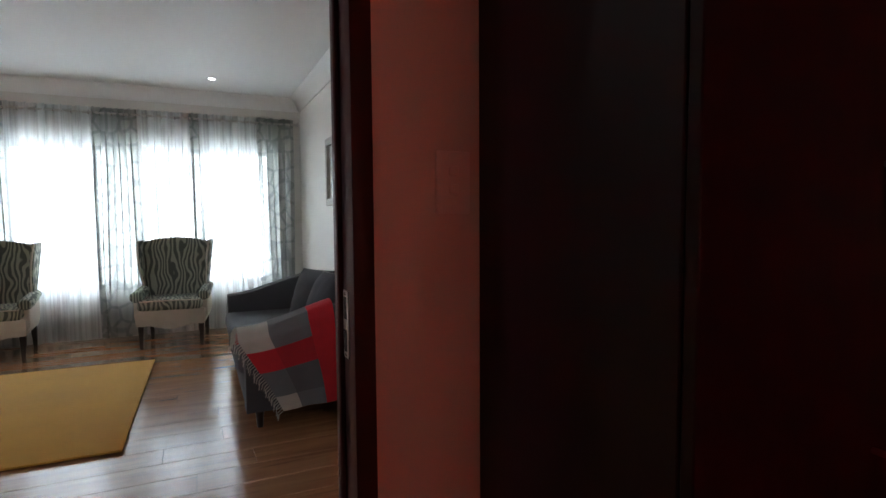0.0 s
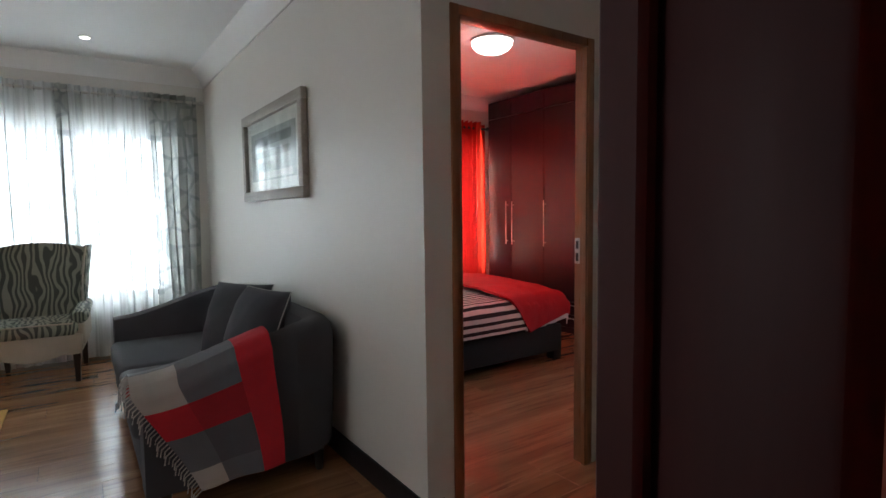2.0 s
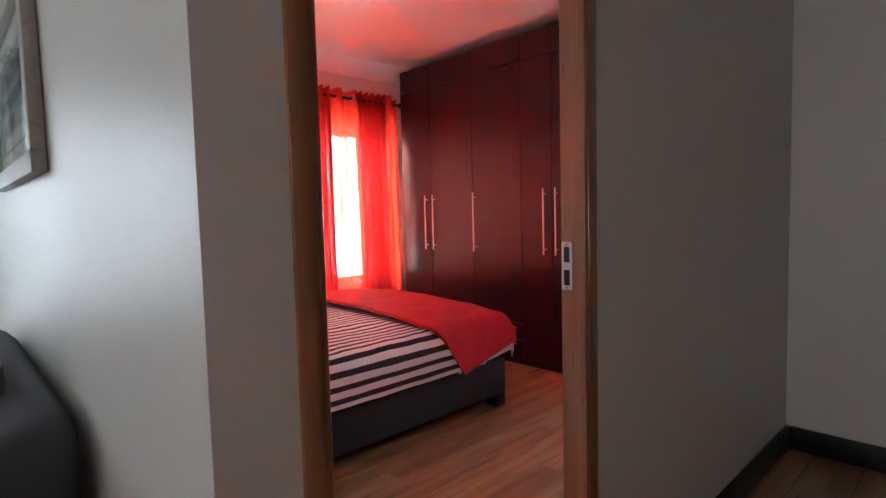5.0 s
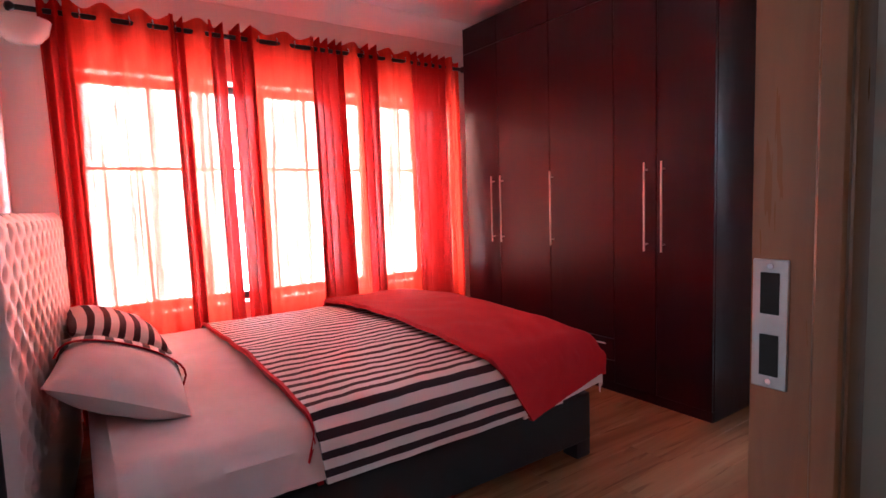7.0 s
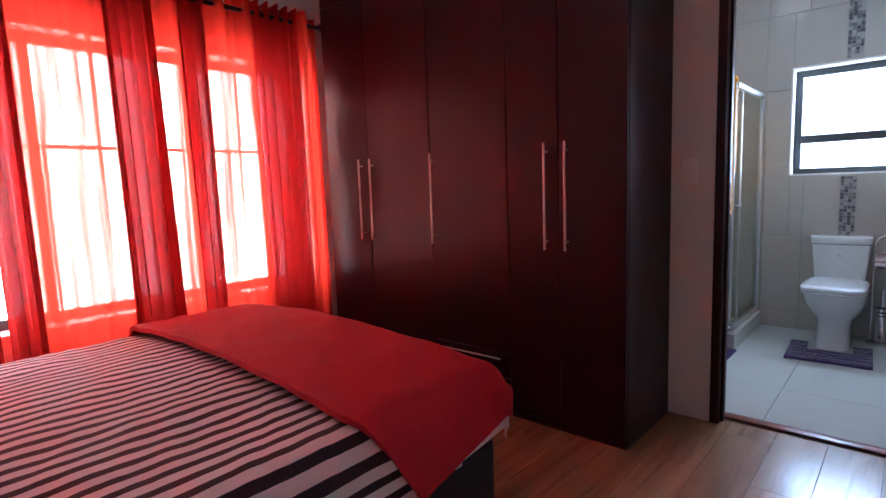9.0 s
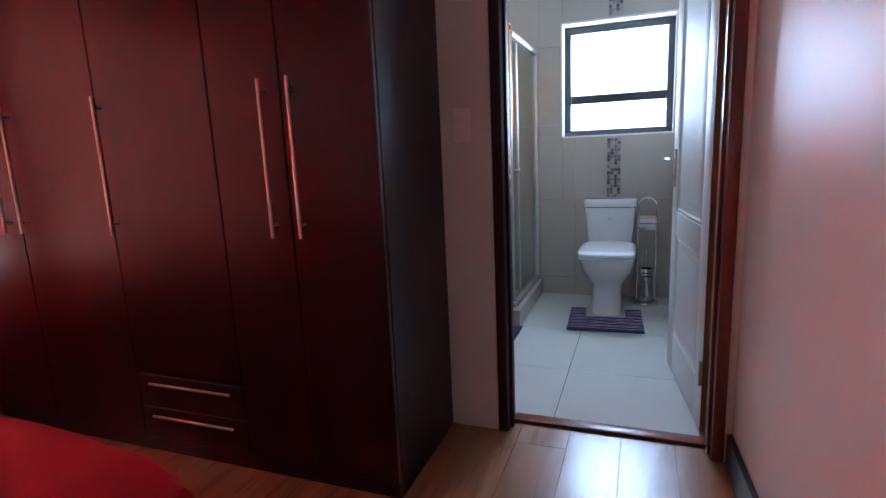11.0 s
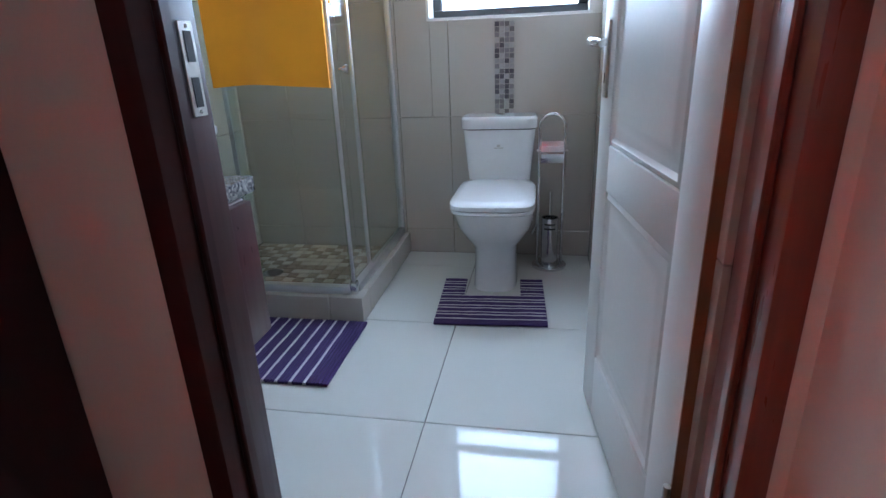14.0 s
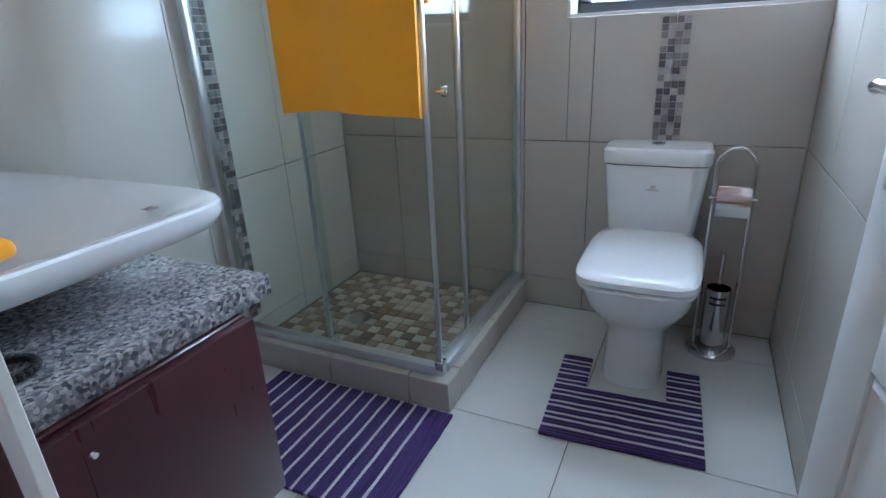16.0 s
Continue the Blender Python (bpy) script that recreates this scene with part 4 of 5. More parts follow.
def wardrobe_unit(at, turn, xs, height, depth, split, drawers=None, bar=0.49, bar_z=0.88, handle_x=()):
    """Built-in wardrobe: local x along its front, front towards -y."""
    w = thing("wardrobe", "tall built-in dark mahogany wardrobe with long bar handles", "wardrobe", at, turn)
    x0, x1 = xs[0], xs[-1]
    part("carcass", block(x0, 0.022, 0.0, x1, depth, height, 0.002, 1), WARDROBE, w)
    doors = []
    for i, (a, b) in enumerate(zip(xs, xs[1:])):
        lo = 0.06
        if drawers == i:
            lo = 0.335
            for k in range(2):
                d = part("drawer_front", block(a + 0.002, 0, 0.062 + k * 0.135, b - 0.002, 0.02, 0.193 + k * 0.135, 0.002, 1), WARDROBE, w)
                part("drawer_pull", block(a + 0.06, -0.012, 0.155 + k * 0.135, b - 0.06, -0.002, 0.163 + k * 0.135, 0.002, 1), BRUSHED, d, "thin steel pull")
        doors.append(part("door", block(a + 0.002, 0, lo, b - 0.002, 0.02, split - 0.002, 0.002, 1), WARDROBE, w))
        part("upper_door", block(a + 0.002, 0, split + 0.002, b - 0.002, 0.02, height - 0.004, 0.002, 1), WARDROBE, w)
    for i, hx in handle_x:
        part("bar_handle", join(tube([(hx, -0.032, bar_z), (hx, -0.032, bar_z + bar)], 0.006, 10), tube([(hx, -0.032, bar_z + 0.04), (hx, 0.0, bar_z + 0.04)], 0.005, 8),
                                tube([(hx, -0.032, bar_z + bar - 0.04), (hx, 0.0, bar_z + bar - 0.04)], 0.005, 8)), BRUSHED, doors[i], "long steel bar handle")
    part("plinth", block(x0 + 0.003, 0.012, 0.0, x1 - 0.003, 0.021, 0.058), WARDROBE, w, smooth=False)
    return w


wardrobe_unit((0, 2.09, 0), 0, [-3.20, -2.80, -2.285, -1.775, -1.495, -1.172], 2.535, 0.528, 2.335, 2, handle_x=((0, -2.853), (1, -2.752), (2, -2.255), (3, -1.55), (4, -1.445)))
wardrobe_unit((2.20, 0, 0), 90, [-1.567, -1.15, -0.75, -0.35, 0.05], 2.535, 0.508, 2.335, None, handle_x=((0, -1.20), (1, -1.10), (2, -0.40), (3, -0.30)))

cl = thing("ceiling_lamp", "lit round opal glass ceiling lamp", "ceiling light", (-1.55, 0.77, CEIL))
part("base_ring", lathe([(0.17, 0), (0.17, -0.022), (0.155, -0.024), (0.15, 0)], 32), OPAL, cl)
part("shade", lathe([(0.165, -0.022), (0.158, -0.05), (0.135, -0.078), (0.09, -0.10), (0.04, -0.11), (0.005, -0.112)], 32), LAMPGLASS, cl, "glowing opal glass bowl")
wl = thing("wall_lamp", "white opal uplighter wall lamp above the bed", "wall lamp", (-3.12, -0.80, 2.12))
part("bowl", lathe([(0.03, -0.09), (0.07, -0.08), (0.105, -0.04), (0.12, 0.02), (0.112, 0.02), (0.095, -0.035), (0.03, -0.075)], 20, (0, 0.13, 0)), OPAL, wl)
part("bracket", tube([(0, 0.0, -0.05), (0, 0.06, -0.06), (0, 0.13, -0.085)], 0.012, 10), BRUSHED, wl)

# bed
bed = thing("bed", "queen bed with dark base and pale buttoned leatherette headboard", "bed", (-2.18, 0.40, 0))
BW, Y0, Y1 = 0.85, -1.0, 0.965


def tufted(u, v):
    a, b = u * 1.7 - 0.85, 0.02 + v * 1.18
    nx, nz = 12, 7
    k = 0.0
    if b > 0.45:
        for s in (0, 1):
            px = (a + 0.85) / 1.7 * nx - 0.5 * s
            pz = (b - 0.45) / 0.75 * nz / 1.0 - 0.5 * s
            dx, dz = px - round(px), pz - round(pz)
            k += math.exp(-(dx * dx + dz * dz) * 30)
    edge = max(0.0, (abs(a) - 0.81) / 0.04)
    return (a, 0.055 - 0.022 * k * max(0.0, 1 - edge * 2) - 0.03 * max(0.0, (v - 0.96) / 0.04) ** 2 - 0.032 * edge ** 2, b)


hb = part("headboard", block(-0.85, Y0 - 0.03, 0.0, 0.85, Y0 + 0.002, 1.20, 0.02, 3), BEDBASE, bed, "dark-backed buttoned leatherette headboard")
part("tufted_panel", turned(grid(tufted, 130, 84), Matrix.Translation((0, Y0 - 0.028, 0))), LEATHER, hb, "pale deep-buttoned leatherette panel")
for s in (0, 1):
    for i in range(1 - s, 12 - s):
        for j in range(7):
            if 0.45 + (j + 0.5 * s) * 0.75 / 7 < 1.16:
                part("button", turned(lathe([(0.012, 0), (0.010, 0.005), (0.004, 0.008)], 10), pose(-0.85 + (i + 0.5 * s + (0.0 if s else 0.0)) * 1.7 / 12, Y0 + 0.006, 0.45 + (j + 0.5 * s) * 0.75 / 7, -90, 0, 0)), BEDBASE, hb)
hb.matrix_basis = pose(0, -0.065, 0, 0, 0, -3.8)
part("base", block(-BW + 0.01, Y0 + 0.05, 0.07, BW - 0.01, Y1 - 0.01, 0.30, 0.018, 3), BEDBASE, bed)
for sx in (-1, 1):
    for yy in (Y0 + 0.12, Y1 - 0.06):
        part("leg", block(sx * (BW - 0.058) - 0.045, yy - 0.045, 0, sx * (BW - 0.058) + 0.045, yy + 0.045, 0.30, 0.008, 2), BEDBASE, bed)
part("mattress", block(-BW + 0.015, Y0 + 0.05, 0.30, BW - 0.015, Y1 - 0.02, 0.50, 0.05, 4), SHEET, bed)


def cover(s0, s1, t0, t1, top, nu, nv, wrinkle, seed, thick=0.012, skew=0.0, dome=0.025, rise=0.0, lean=0.0):
    """Bedding that lies on the mattress and falls over its sides and foot; s across, t along, in metres of cloth."""
    def fall(q, half, r=0.06):
        if abs(q) <= half - r:
            return q, 0.0
        o = abs(q) - (half - r)
        arc = r * math.pi / 2
        if o < arc:
            return math.copysign(half - r + r * math.sin(o / r), q), r * (1 - math.cos(o / r))
        return math.copysign(half + 0.01 + 0.05 * (o - arc), q), r + (o - arc)

    def f(u, v):
        s = s0 + (s1 - rise * v - s0) * u
        t = t0 + (t1 - t0) * v + skew * (u - 0.5) + lean * (1 - v) * max(0.0, s - BW + 0.06)
        x, dx = fall(s, BW)
        y, dy = fall(t, Y1) if t > 0 else (t, 0)
        n = noise.noise(Vector((s * 3.2 + seed, t * 2.6, seed))) + 0.5 * noise.noise(Vector((s * 7.5 + seed, t * 8.5, seed)))
        n2 = noise.noise(Vector((s * 1.4 + seed, t * 11 + s * 6, seed)))
        drop = math.hypot(dx, dy) if dx and dy else dx + dy
        z = top + dome * (1 - (s / BW) ** 2 if abs(s) < BW else 0) - drop
        k = wrinkle * (n + 0.5 * abs(n2))
        if drop > 0.05:
            return (x + math.copysign(k, s) * 0.9 * (dx > 0.05), y + k * (dy > 0.05), max(z, 0.24))
        return (x, y, z + k)
    return grid(f, nu, nv, -thick, (s1 - s0, t1 - t0))


du = thing("duvet", "black and white striped duvet folded back to its red side", "duvet", (-2.18, 0.40, 0))
part("under_sheet", cover(-1.02, 1.00, Y0 + 0.10, -0.10, 0.508, 110, 60, 0.012, 3.0, 0.006, dome=0.006), SHEET, bed, "white cotton sheet")
part("striped_top", cover(-0.98, 1.035, -0.375, 0.72, 0.527, 130, 90, 0.010, 7.0, 0.015, 0.0, 0.03, lean=0.12), STRIPE, du, "black and white striped cotton")
part("red_piping", cover(-0.98, 1.038, -0.383, -0.371, 0.530, 130, 2, 0.010, 7.0, 0.018, 0.0, 0.03, lean=0.12), REDCLOTH, du, "red piped edge")
part("pale_hem", cover(-0.90, 1.06, 0.50, 1.11, 0.535, 80, 40, 0.010, 11.0, 0.010, 0.0, 0.03, 0.07), SHEET, du, "white underside showing below the fold")
part("red_fold", cover(-1.0, 1.10, 0.35, 1.085, 0.565, 120, 70, 0.013, 11.0, 0.022, -0.02, 0.045, 0.13, 0.62), REDCLOTH, du, "plain red folded-over side")
for i, (px, py, rz, zz) in enumerate(((-2.80, -0.42, 4, 0.615), (-1.94, -0.44, -4, 0.615))):
    pl = thing("pillow", "white pillow with a black and white striped cuff", "pillow", (px, py, zz), rz, "bed pillows")
    pl.matrix_world = pose(px, py, zz, -24, 0, rz)
    part("case", pillow(0.66, 0.42, 0.19, 26, seed=i * 5.0), STRIPEPILLOW if i == 0 else SHEET, pl)
    if i == 1:
        bm = pillow(0.67, 0.43, 0.202, 26, seed=i * 5.0)
        bmesh.ops.bisect_plane(bm, geom=bm.verts[:] + bm.edges[:] + bm.faces[:], plane_co=(-0.03, 0, 0), plane_no=(1, 0, 0), clear_outer=True)
        part("striped_cuff", bm, STRIPEPILLOW, pl, "striped cuff")
        part("cuff_piping", tube([(-0.03, 0.213 * math.cos(a), 0.103 * max(0.0, math.sin(a)) ** 0.6) for a in [i * math.pi / 16 for i in range(17)]], 0.004, 6), REDCLOTH, pl)

# ---- bathroom ----
KX, KY = -1.156, 3.88          # outer corner of the shower kerb
XL, XR, YB = -2.06, -0.20, 4.73
kerb = thing("shower_kerb", "beige tiled shower kerb", "shower tray", (KX, KY, 0))
for a, b in ((XL, -1.62), (-1.618, -1.303), (-1.301, KX)):
    part("kerb_tile", block(a - KX, 0, 0, b - KX, 0.10, 0.11, 0.003, 1), WALLTILE, kerb)
for a, b in ((KY + 0.102, 4.33), (4.332, YB)):
    part("kerb_tile", block(-0.10, a - KY, 0, 0, b - KY, 0.11, 0.003, 1), WALLTILE, kerb)
sf = structure("floor_shower", block(XL, KY + 0.1, 0, KX - 0.1, YB, 0.026), GROUT, "brown and cream mosaic shower floor")
p, tones = 0.052, (bmesh.new(), bmesh.new())
rnd = random.Random(8)
for i in range(15):
    for j in range(15):
        x, yy = KX - 0.102 - p * (i + 1), KY + 0.102 + p * j
        if x > XL and yy + p < YB:
            tone = (i + j + (rnd.random() < 0.12)) % 2
            bx(tones[tone], x + 0.0025, yy + 0.0025, 0.02, x + p - 0.0025, yy + p - 0.0025, 0.032)
for bm, m, label in ((tones[0], PEBBLE, "brown stone mosaic tiles"), (tones[1], PEBBLELIGHT, "cream stone mosaic tiles")):
    tagged(part("mosaic_tiles", bm, m, sf, label, smooth=False), kind="stuff")
dr = thing("shower_drain", "round chrome shower drain", "drain", (-1.76, 4.28, 0.032))
part("grate", lathe([(0.05, 0), (0.05, 0.003), (0.04, 0.004), (0.01, 0.003)], 24), CHROME, dr)

sh = thing("shower_enclosure", "corner shower of clear glass in aluminium rails", "shower", (KX, KY, 0.11))
GT = 1.70
inx, iny = -0.045, 0.045
for n, x0, y0, x1, y1 in (("corner_post", inx - 0.007, iny - 0.007, inx + 0.007, iny + 0.007), ("wall_post", -0.885, iny - 0.015, -0.86, iny + 0.015), ("wall_post", inx - 0.015, 0.835, inx + 0.015, 0.86),
                          ("sliding_post", -0.50, iny + 0.012, -0.482, iny + 0.026), ("sliding_post", inx - 0.026, 0.30, inx - 0.012, 0.318)):
    part(n, block(x0, y0, 0.0, x1, y1, GT, 0.004, 2), ALU, sh)
for z0, z1 in ((0.0, 0.035), (GT - 0.035, GT)):
    part("rail", block(-0.86, iny - 0.018, z0, inx - 0.012, iny + 0.018, z1, 0.005, 2), ALU, sh)
    part("rail", block(inx - 0.018, iny + 0.018, z0, inx + 0.018, 0.835, z1, 0.005, 2), ALU, sh)
for x0, y0, x1, y1 in ((-0.86, iny - 0.003, -0.44, iny + 0.003), (-0.49, iny + 0.016, inx - 0.014, iny + 0.021), (inx - 0.003, 0.30, inx + 0.003, 0.835), (inx - 0.021, iny + 0.014, inx - 0.016, 0.35)):
    gl = part("glass_panel", block(x0, y0, 0.036, x1, y1, GT - 0.036), SHOWERGLASS, sh, smooth=False)
    gl.visible_shadow = False
for k in (1,):
    pos = (-0.10, iny - 0.004, 0.88) if k == 0 else (inx + 0.006, 0.10, 0.88)
    part("knob", turned(lathe([(0.006, 0), (0.006, 0.014), (0.015, 0.018), (0.017, 0.03), (0.012, 0.036)], 16), Matrix.Translation(pos) @ (pose(0, 0, 0, 90, 0, 0) if k == 0 else pose(0, 0, 0, 0, 90, 0))), CHROME, sh)

part("corner_foot", block(inx - 0.016, iny - 0.016, 0.0, inx + 0.016, iny + 0.016, 0.055, 0.005, 2), CHROME, sh, "chrome corner foot")
tw = thing("towel", "bright orange-yellow towel hung over the shower rail", "towel", (-1.41, KY + iny, 1.81))


def towel_f(u, v):
    a = (u - 0.5) * 0.43
    q = v * 1.9
    fold = 0.017 * math.sin(u * 9 + q * 1.3) * min(1, q)
    if q < 0.60:
        return (a, 0.026 + fold * 0.3, -0.60 + q)
    if q < 0.68:
        k = (q - 0.60) / 0.08 * math.pi
        return (a, 0.026 * math.cos(k), 0.02 * math.sin(k) + 0.006)
    d = (q - 0.68) * 0.72
    return (a * (1 + 0.03 * d) - 0.012 * math.sin(d * 2), -0.030 - fold - 0.012 * d, -d + 0.006 + 0.012 * d * math.sin(u * 3.6 + 0.4))


part("terry_cloth", grid(towel_f, 30, 90, 0.012), TOWEL, tw)
for v0 in (0.908, 0.924, 0.940, 0.956):
    part("woven_band", grid(lambda u, v, w=v0: tuple(a + b for a, b in zip(towel_f(u, w + 0.008 * v), (0, -0.005, 0))), 24, 3, 0.004), TOWEL, tw)

# toilet
to = thing("toilet", "white porcelain close-coupled toilet with closed lid", "toilet", (-0.655, YB, 0))


def rr(w, y0, y1, z, e=3.0, n=36, front=2.2):
    """A rounded outline: w half width, from y0 (wall) to y1 (front)."""
    cy, h = (y0 + y1) / 2, (y0 - y1) / 2
    ring = []
    for i in range(n):
        a = 2 * math.pi * i / n
        c, s = math.cos(a), math.sin(a)
        ee = e if s > 0 else front
        ring.append((w * math.copysign(abs(c) ** (2 / ee), c), cy + h * math.copysign(abs(s) ** (2 / ee), s), z))
    return ring


part("pedestal", skin([rr(0.102, -0.08, -0.50, 0.0, 4, front=3.6), rr(0.099, -0.08, -0.495, 0.05, 4, front=3.6), rr(0.097, -0.08, -0.485, 0.15, 4, front=3.2), rr(0.108, -0.08, -0.50, 0.20, 4, front=2.6),
                       rr(0.145, -0.09, -0.545, 0.25, 4, front=2.6), rr(0.170, -0.09, -0.60, 0.31, 4, front=2.8), rr(0.178, -0.09, -0.622, 0.37, 4, front=3.4), rr(0.182, -0.09, -0.63, 0.395, 4, front=4)]), PORCELAIN, to)
part("seat", skin([rr(0.176, -0.15, -0.632, 0.396, 5, front=5), rr(0.181, -0.15, -0.638, 0.40, 5, front=5), rr(0.181, -0.15, -0.638, 0.408, 5, front=5), rr(0.177, -0.152, -0.634, 0.412, 5, front=5)]), PORCELAIN, to)
part("lid", skin([rr(0.176, -0.15, -0.634, 0.414, 5, front=5.5), rr(0.182, -0.148, -0.641, 0.419, 5, front=5.5), rr(0.181, -0.148, -0.64, 0.436, 5, front=5.5), rr(0.170, -0.155, -0.628, 0.447, 5, front=5.5), rr(0.14, -0.18, -0.59, 0.450, 5, front=5.5)]), PORCELAIN, to)
part("cistern", skin([rr(0.145, -0.005, -0.15, 0.395, 6, front=6), rr(0.152, -0.005, -0.165, 0.46, 6, front=6), rr(0.165, -0.005, -0.175, 0.60, 6, front=6), rr(0.172, -0.005, -0.18, 0.684, 6, front=6)]), PORCELAIN, to)
part("cistern_gap", skin([rr(0.170, -0.006, -0.178, 0.684, 6, front=6), rr(0.170, -0.006, -0.178, 0.689, 6, front=6)]), BLACKHOLE, to)
part("cistern_lid", skin([rr(0.177, -0.004, -0.186, 0.689, 6, front=6), rr(0.180, -0.004, -0.19, 0.695, 6, front=6), rr(0.180, -0.004, -0.19, 0.735, 6, front=6), rr(0.172, -0.008, -0.182, 0.745, 6, front=6)]), PORCELAIN, to)
part("flush_button", lathe([(0.024, 0.745), (0.024, 0.750), (0.018, 0.752)], 20, (0, -0.095, 0)), CHROME, to)
lg = part("emblem", block(-0.022, -0.1795, 0.598, 0.022, -0.1765, 0.602), BRUSHED, to, "small grey printed emblem", smooth=False)
part("emblem", turned(block(-0.008, -0.1805, 0.606, 0.008, -0.1765, 0.616), pose(0, 0, 0)), BRUSHED, to, smooth=False)
for sx in (-1, 1):
    part("hinge", tube([(sx * 0.09 - 0.02, -0.158, 0.425), (sx * 0.09 + 0.02, -0.158, 0.425)], 0.011, 10), CHROME, to)
part("supply_hose", tube([(0.16, -0.06, 0.40), (0.19, -0.05, 0.30), (0.185, -0.03, 0.18), (0.16, -0.01, 0.12)], 0.007, 8), CHROME, to, "braided supply hose")

# paper and brush stand
ps = thing("toilet_brush_stand", "chrome stand with paper holder and toilet brush", "toilet stand", (-0.405, 4.575, 0))
part("base", lathe([(0.085, 0), (0.085, 0.012), (0.078, 0.018), (0.01, 0.020)], 32), CHROME, ps)
arc = [(-0.058, 0, 0.02)] + [(-0.058, 0, z) for z in (0.2, 0.4, 0.6, 0.69)] + [(-0.058 * math.cos(a), 0, 0.69 + 0.062 * math.sin(a)) for a in [i * math.pi / 12 for i in range(1, 12)]] + [(0.058, 0, z) for z in (0.69, 0.6, 0.4, 0.2, 0.02)]
part("hoop", tube(arc, 0.007, 12), CHROME, ps)
part("paper_bar", tube([(-0.072, -0.01, 0.585), (0.072, -0.01, 0.585)], 0.006, 10), CHROME, ps)
part("paper_roll", turned(lathe([(0.018, -0.045), (0.042, -0.045), (0.042, 0.045), (0.018, 0.045)], 24), pose(0, -0.012, 0.585, 0, 90, 0)), MATBOARD, ps)
part("paper_cover", grid(lambda u, v: ((u - 0.5) * 0.10, -0.058 + 0.02 * math.sin(v * 2.6) * 0 - 0.012 * math.sin(v * math.pi), 0.535 + 0.10 * v), 4, 10, 0.0015), CHROME, ps, "mirror-bright paper cover")
part("brush_holder", lathe([(0.042, 0.02), (0.042, 0.255), (0.039, 0.255), (0.039, 0.05)], 28), CHROME, ps)
for a in range(6):
    for z in (0.205, 0.228):
        ang = -math.pi / 2 + (a - 2.5) * 0.22
        part("vent_hole", turned(lathe([(0.005, 0), (0.004, 0.0012)], 10), pose(0.042 * math.cos(ang), 0.042 * math.sin(ang), z, 90, 0, math.degrees(ang) + 90)), BLACKHOLE, ps)
part("brush_handle", tube([(0, 0, 0.12), (0, 0, 0.385)], lambda k: 0.005 + 0.002 * (k > 0.9), 10), CHROME, ps)


def ribbed_mat(name, label, at, turn, w, d, notch=None, pattern=None):
    """Woven rag mat: ribs run along local x."""
    m = thing(name, label, "bath mat", at, turn)
    n = int(d / 0.0125)
    base, white = [], []
    for j in range(n):
        yy = -d / 2 + (j + 0.5) * d / n
        is_white = (j % 5 == 2 or j % 5 == 3) if pattern is None else (j % pattern[0] in pattern[1])
        if j < 3:
            is_white = False
        segs = [(-w / 2, w / 2)]
        if notch and yy > d / 2 - notch[1]:
            k = notch[0] * math.sqrt(max(0.0, 1 - ((d / 2 - yy - notch[1]) / notch[1]) ** 2 * 0.0))
            segs = [(-w / 2, -k), (k, w / 2)]
        for a, b in segs:
            pts = []
            cnt = max(2, int((b - a) / 0.035))
            for i in range(cnt + 1):
                x = a + (b - a) * i / cnt
                pts.append((x, yy + 0.0022 * noise.noise(Vector((x * 14, yy * 9, 2))), 0.0075 + 0.0022 * noise.noise(Vector((x * 30, yy * 40, 5)))))
            (white if is_white else base).append(tube(pts, 0.0074 if not is_white else 0.0055, 6))
    part("purple_ribs", join(*base), PURPLE, m, "deep purple cotton ribs")
    part("white_ribs", join(*white), MATWHITE, m, "off-white cotton ribs")
    return m


ribbed_mat("pedestal_mat", "purple and white striped rag mat round the toilet foot", (-0.652, 4.125, 0.0), 3, 0.455, 0.45, (0.125, 0.17), (5, (1, 3)))
ribbed_mat("bath_mat", "purple and white striped rag bath mat before the shower", (-1.488, 3.645, 0.0), 90, 0.44, 0.70, None, (4, (2,)))

# vanity
va = thing("vanity_cabinet", "wall-hung maroon vanity cabinet", "cabinet", (-1.152, 2.99, 0.355))
part("body", block(-0.86, -0.215, 0, -0.02, 0.185, 0.36, 0.003, 1), MAROON, va)
for a, b in ((-0.212, 0.183),):
    part("door", block(-0.0195, a, 0.004, 0.0, b, 0.356, 0.003, 2), MAROON, va)
part("knob", turned(lathe([(0.003, 0), (0.003, 0.004), (0.0055, 0.005), (0.004, 0.009)], 12), pose(0, -0.10, 0.315, 0, 90, 0)), CHROME, va)
wt = solid("granite_worktop", block(-0.915, -0.205, 0, 0, 0.25, 0.04, 0.004, 2), GRANITE, "speckled grey granite vanity worktop", "worktop", (-1.178, 2.998, 0.7155))

ba = thing("basin", "white porcelain vessel basin with a wide flat rim", "basin", (-1.645, 3.045, 0.7555))


def basin_ring(k, z, cut=0.0):
    """Shield outline: flat at the wall, bowed front; k scales it."""
    ring = []
    for i in range(48):
        a = 2 * math.pi * i / 48
        c, s = math.cos(a), math.sin(a)
        x = 0.385 * math.copysign(abs(c) ** 0.28, c) + (0.03 * (1 - s * s) if c > 0 else 0)
        yy = 0.24 * math.copysign(abs(s) ** 0.28, s)
        ring.append((x * k, yy * (k if k > 0.9 else k * 0.98), z * 0.77))
    return ring


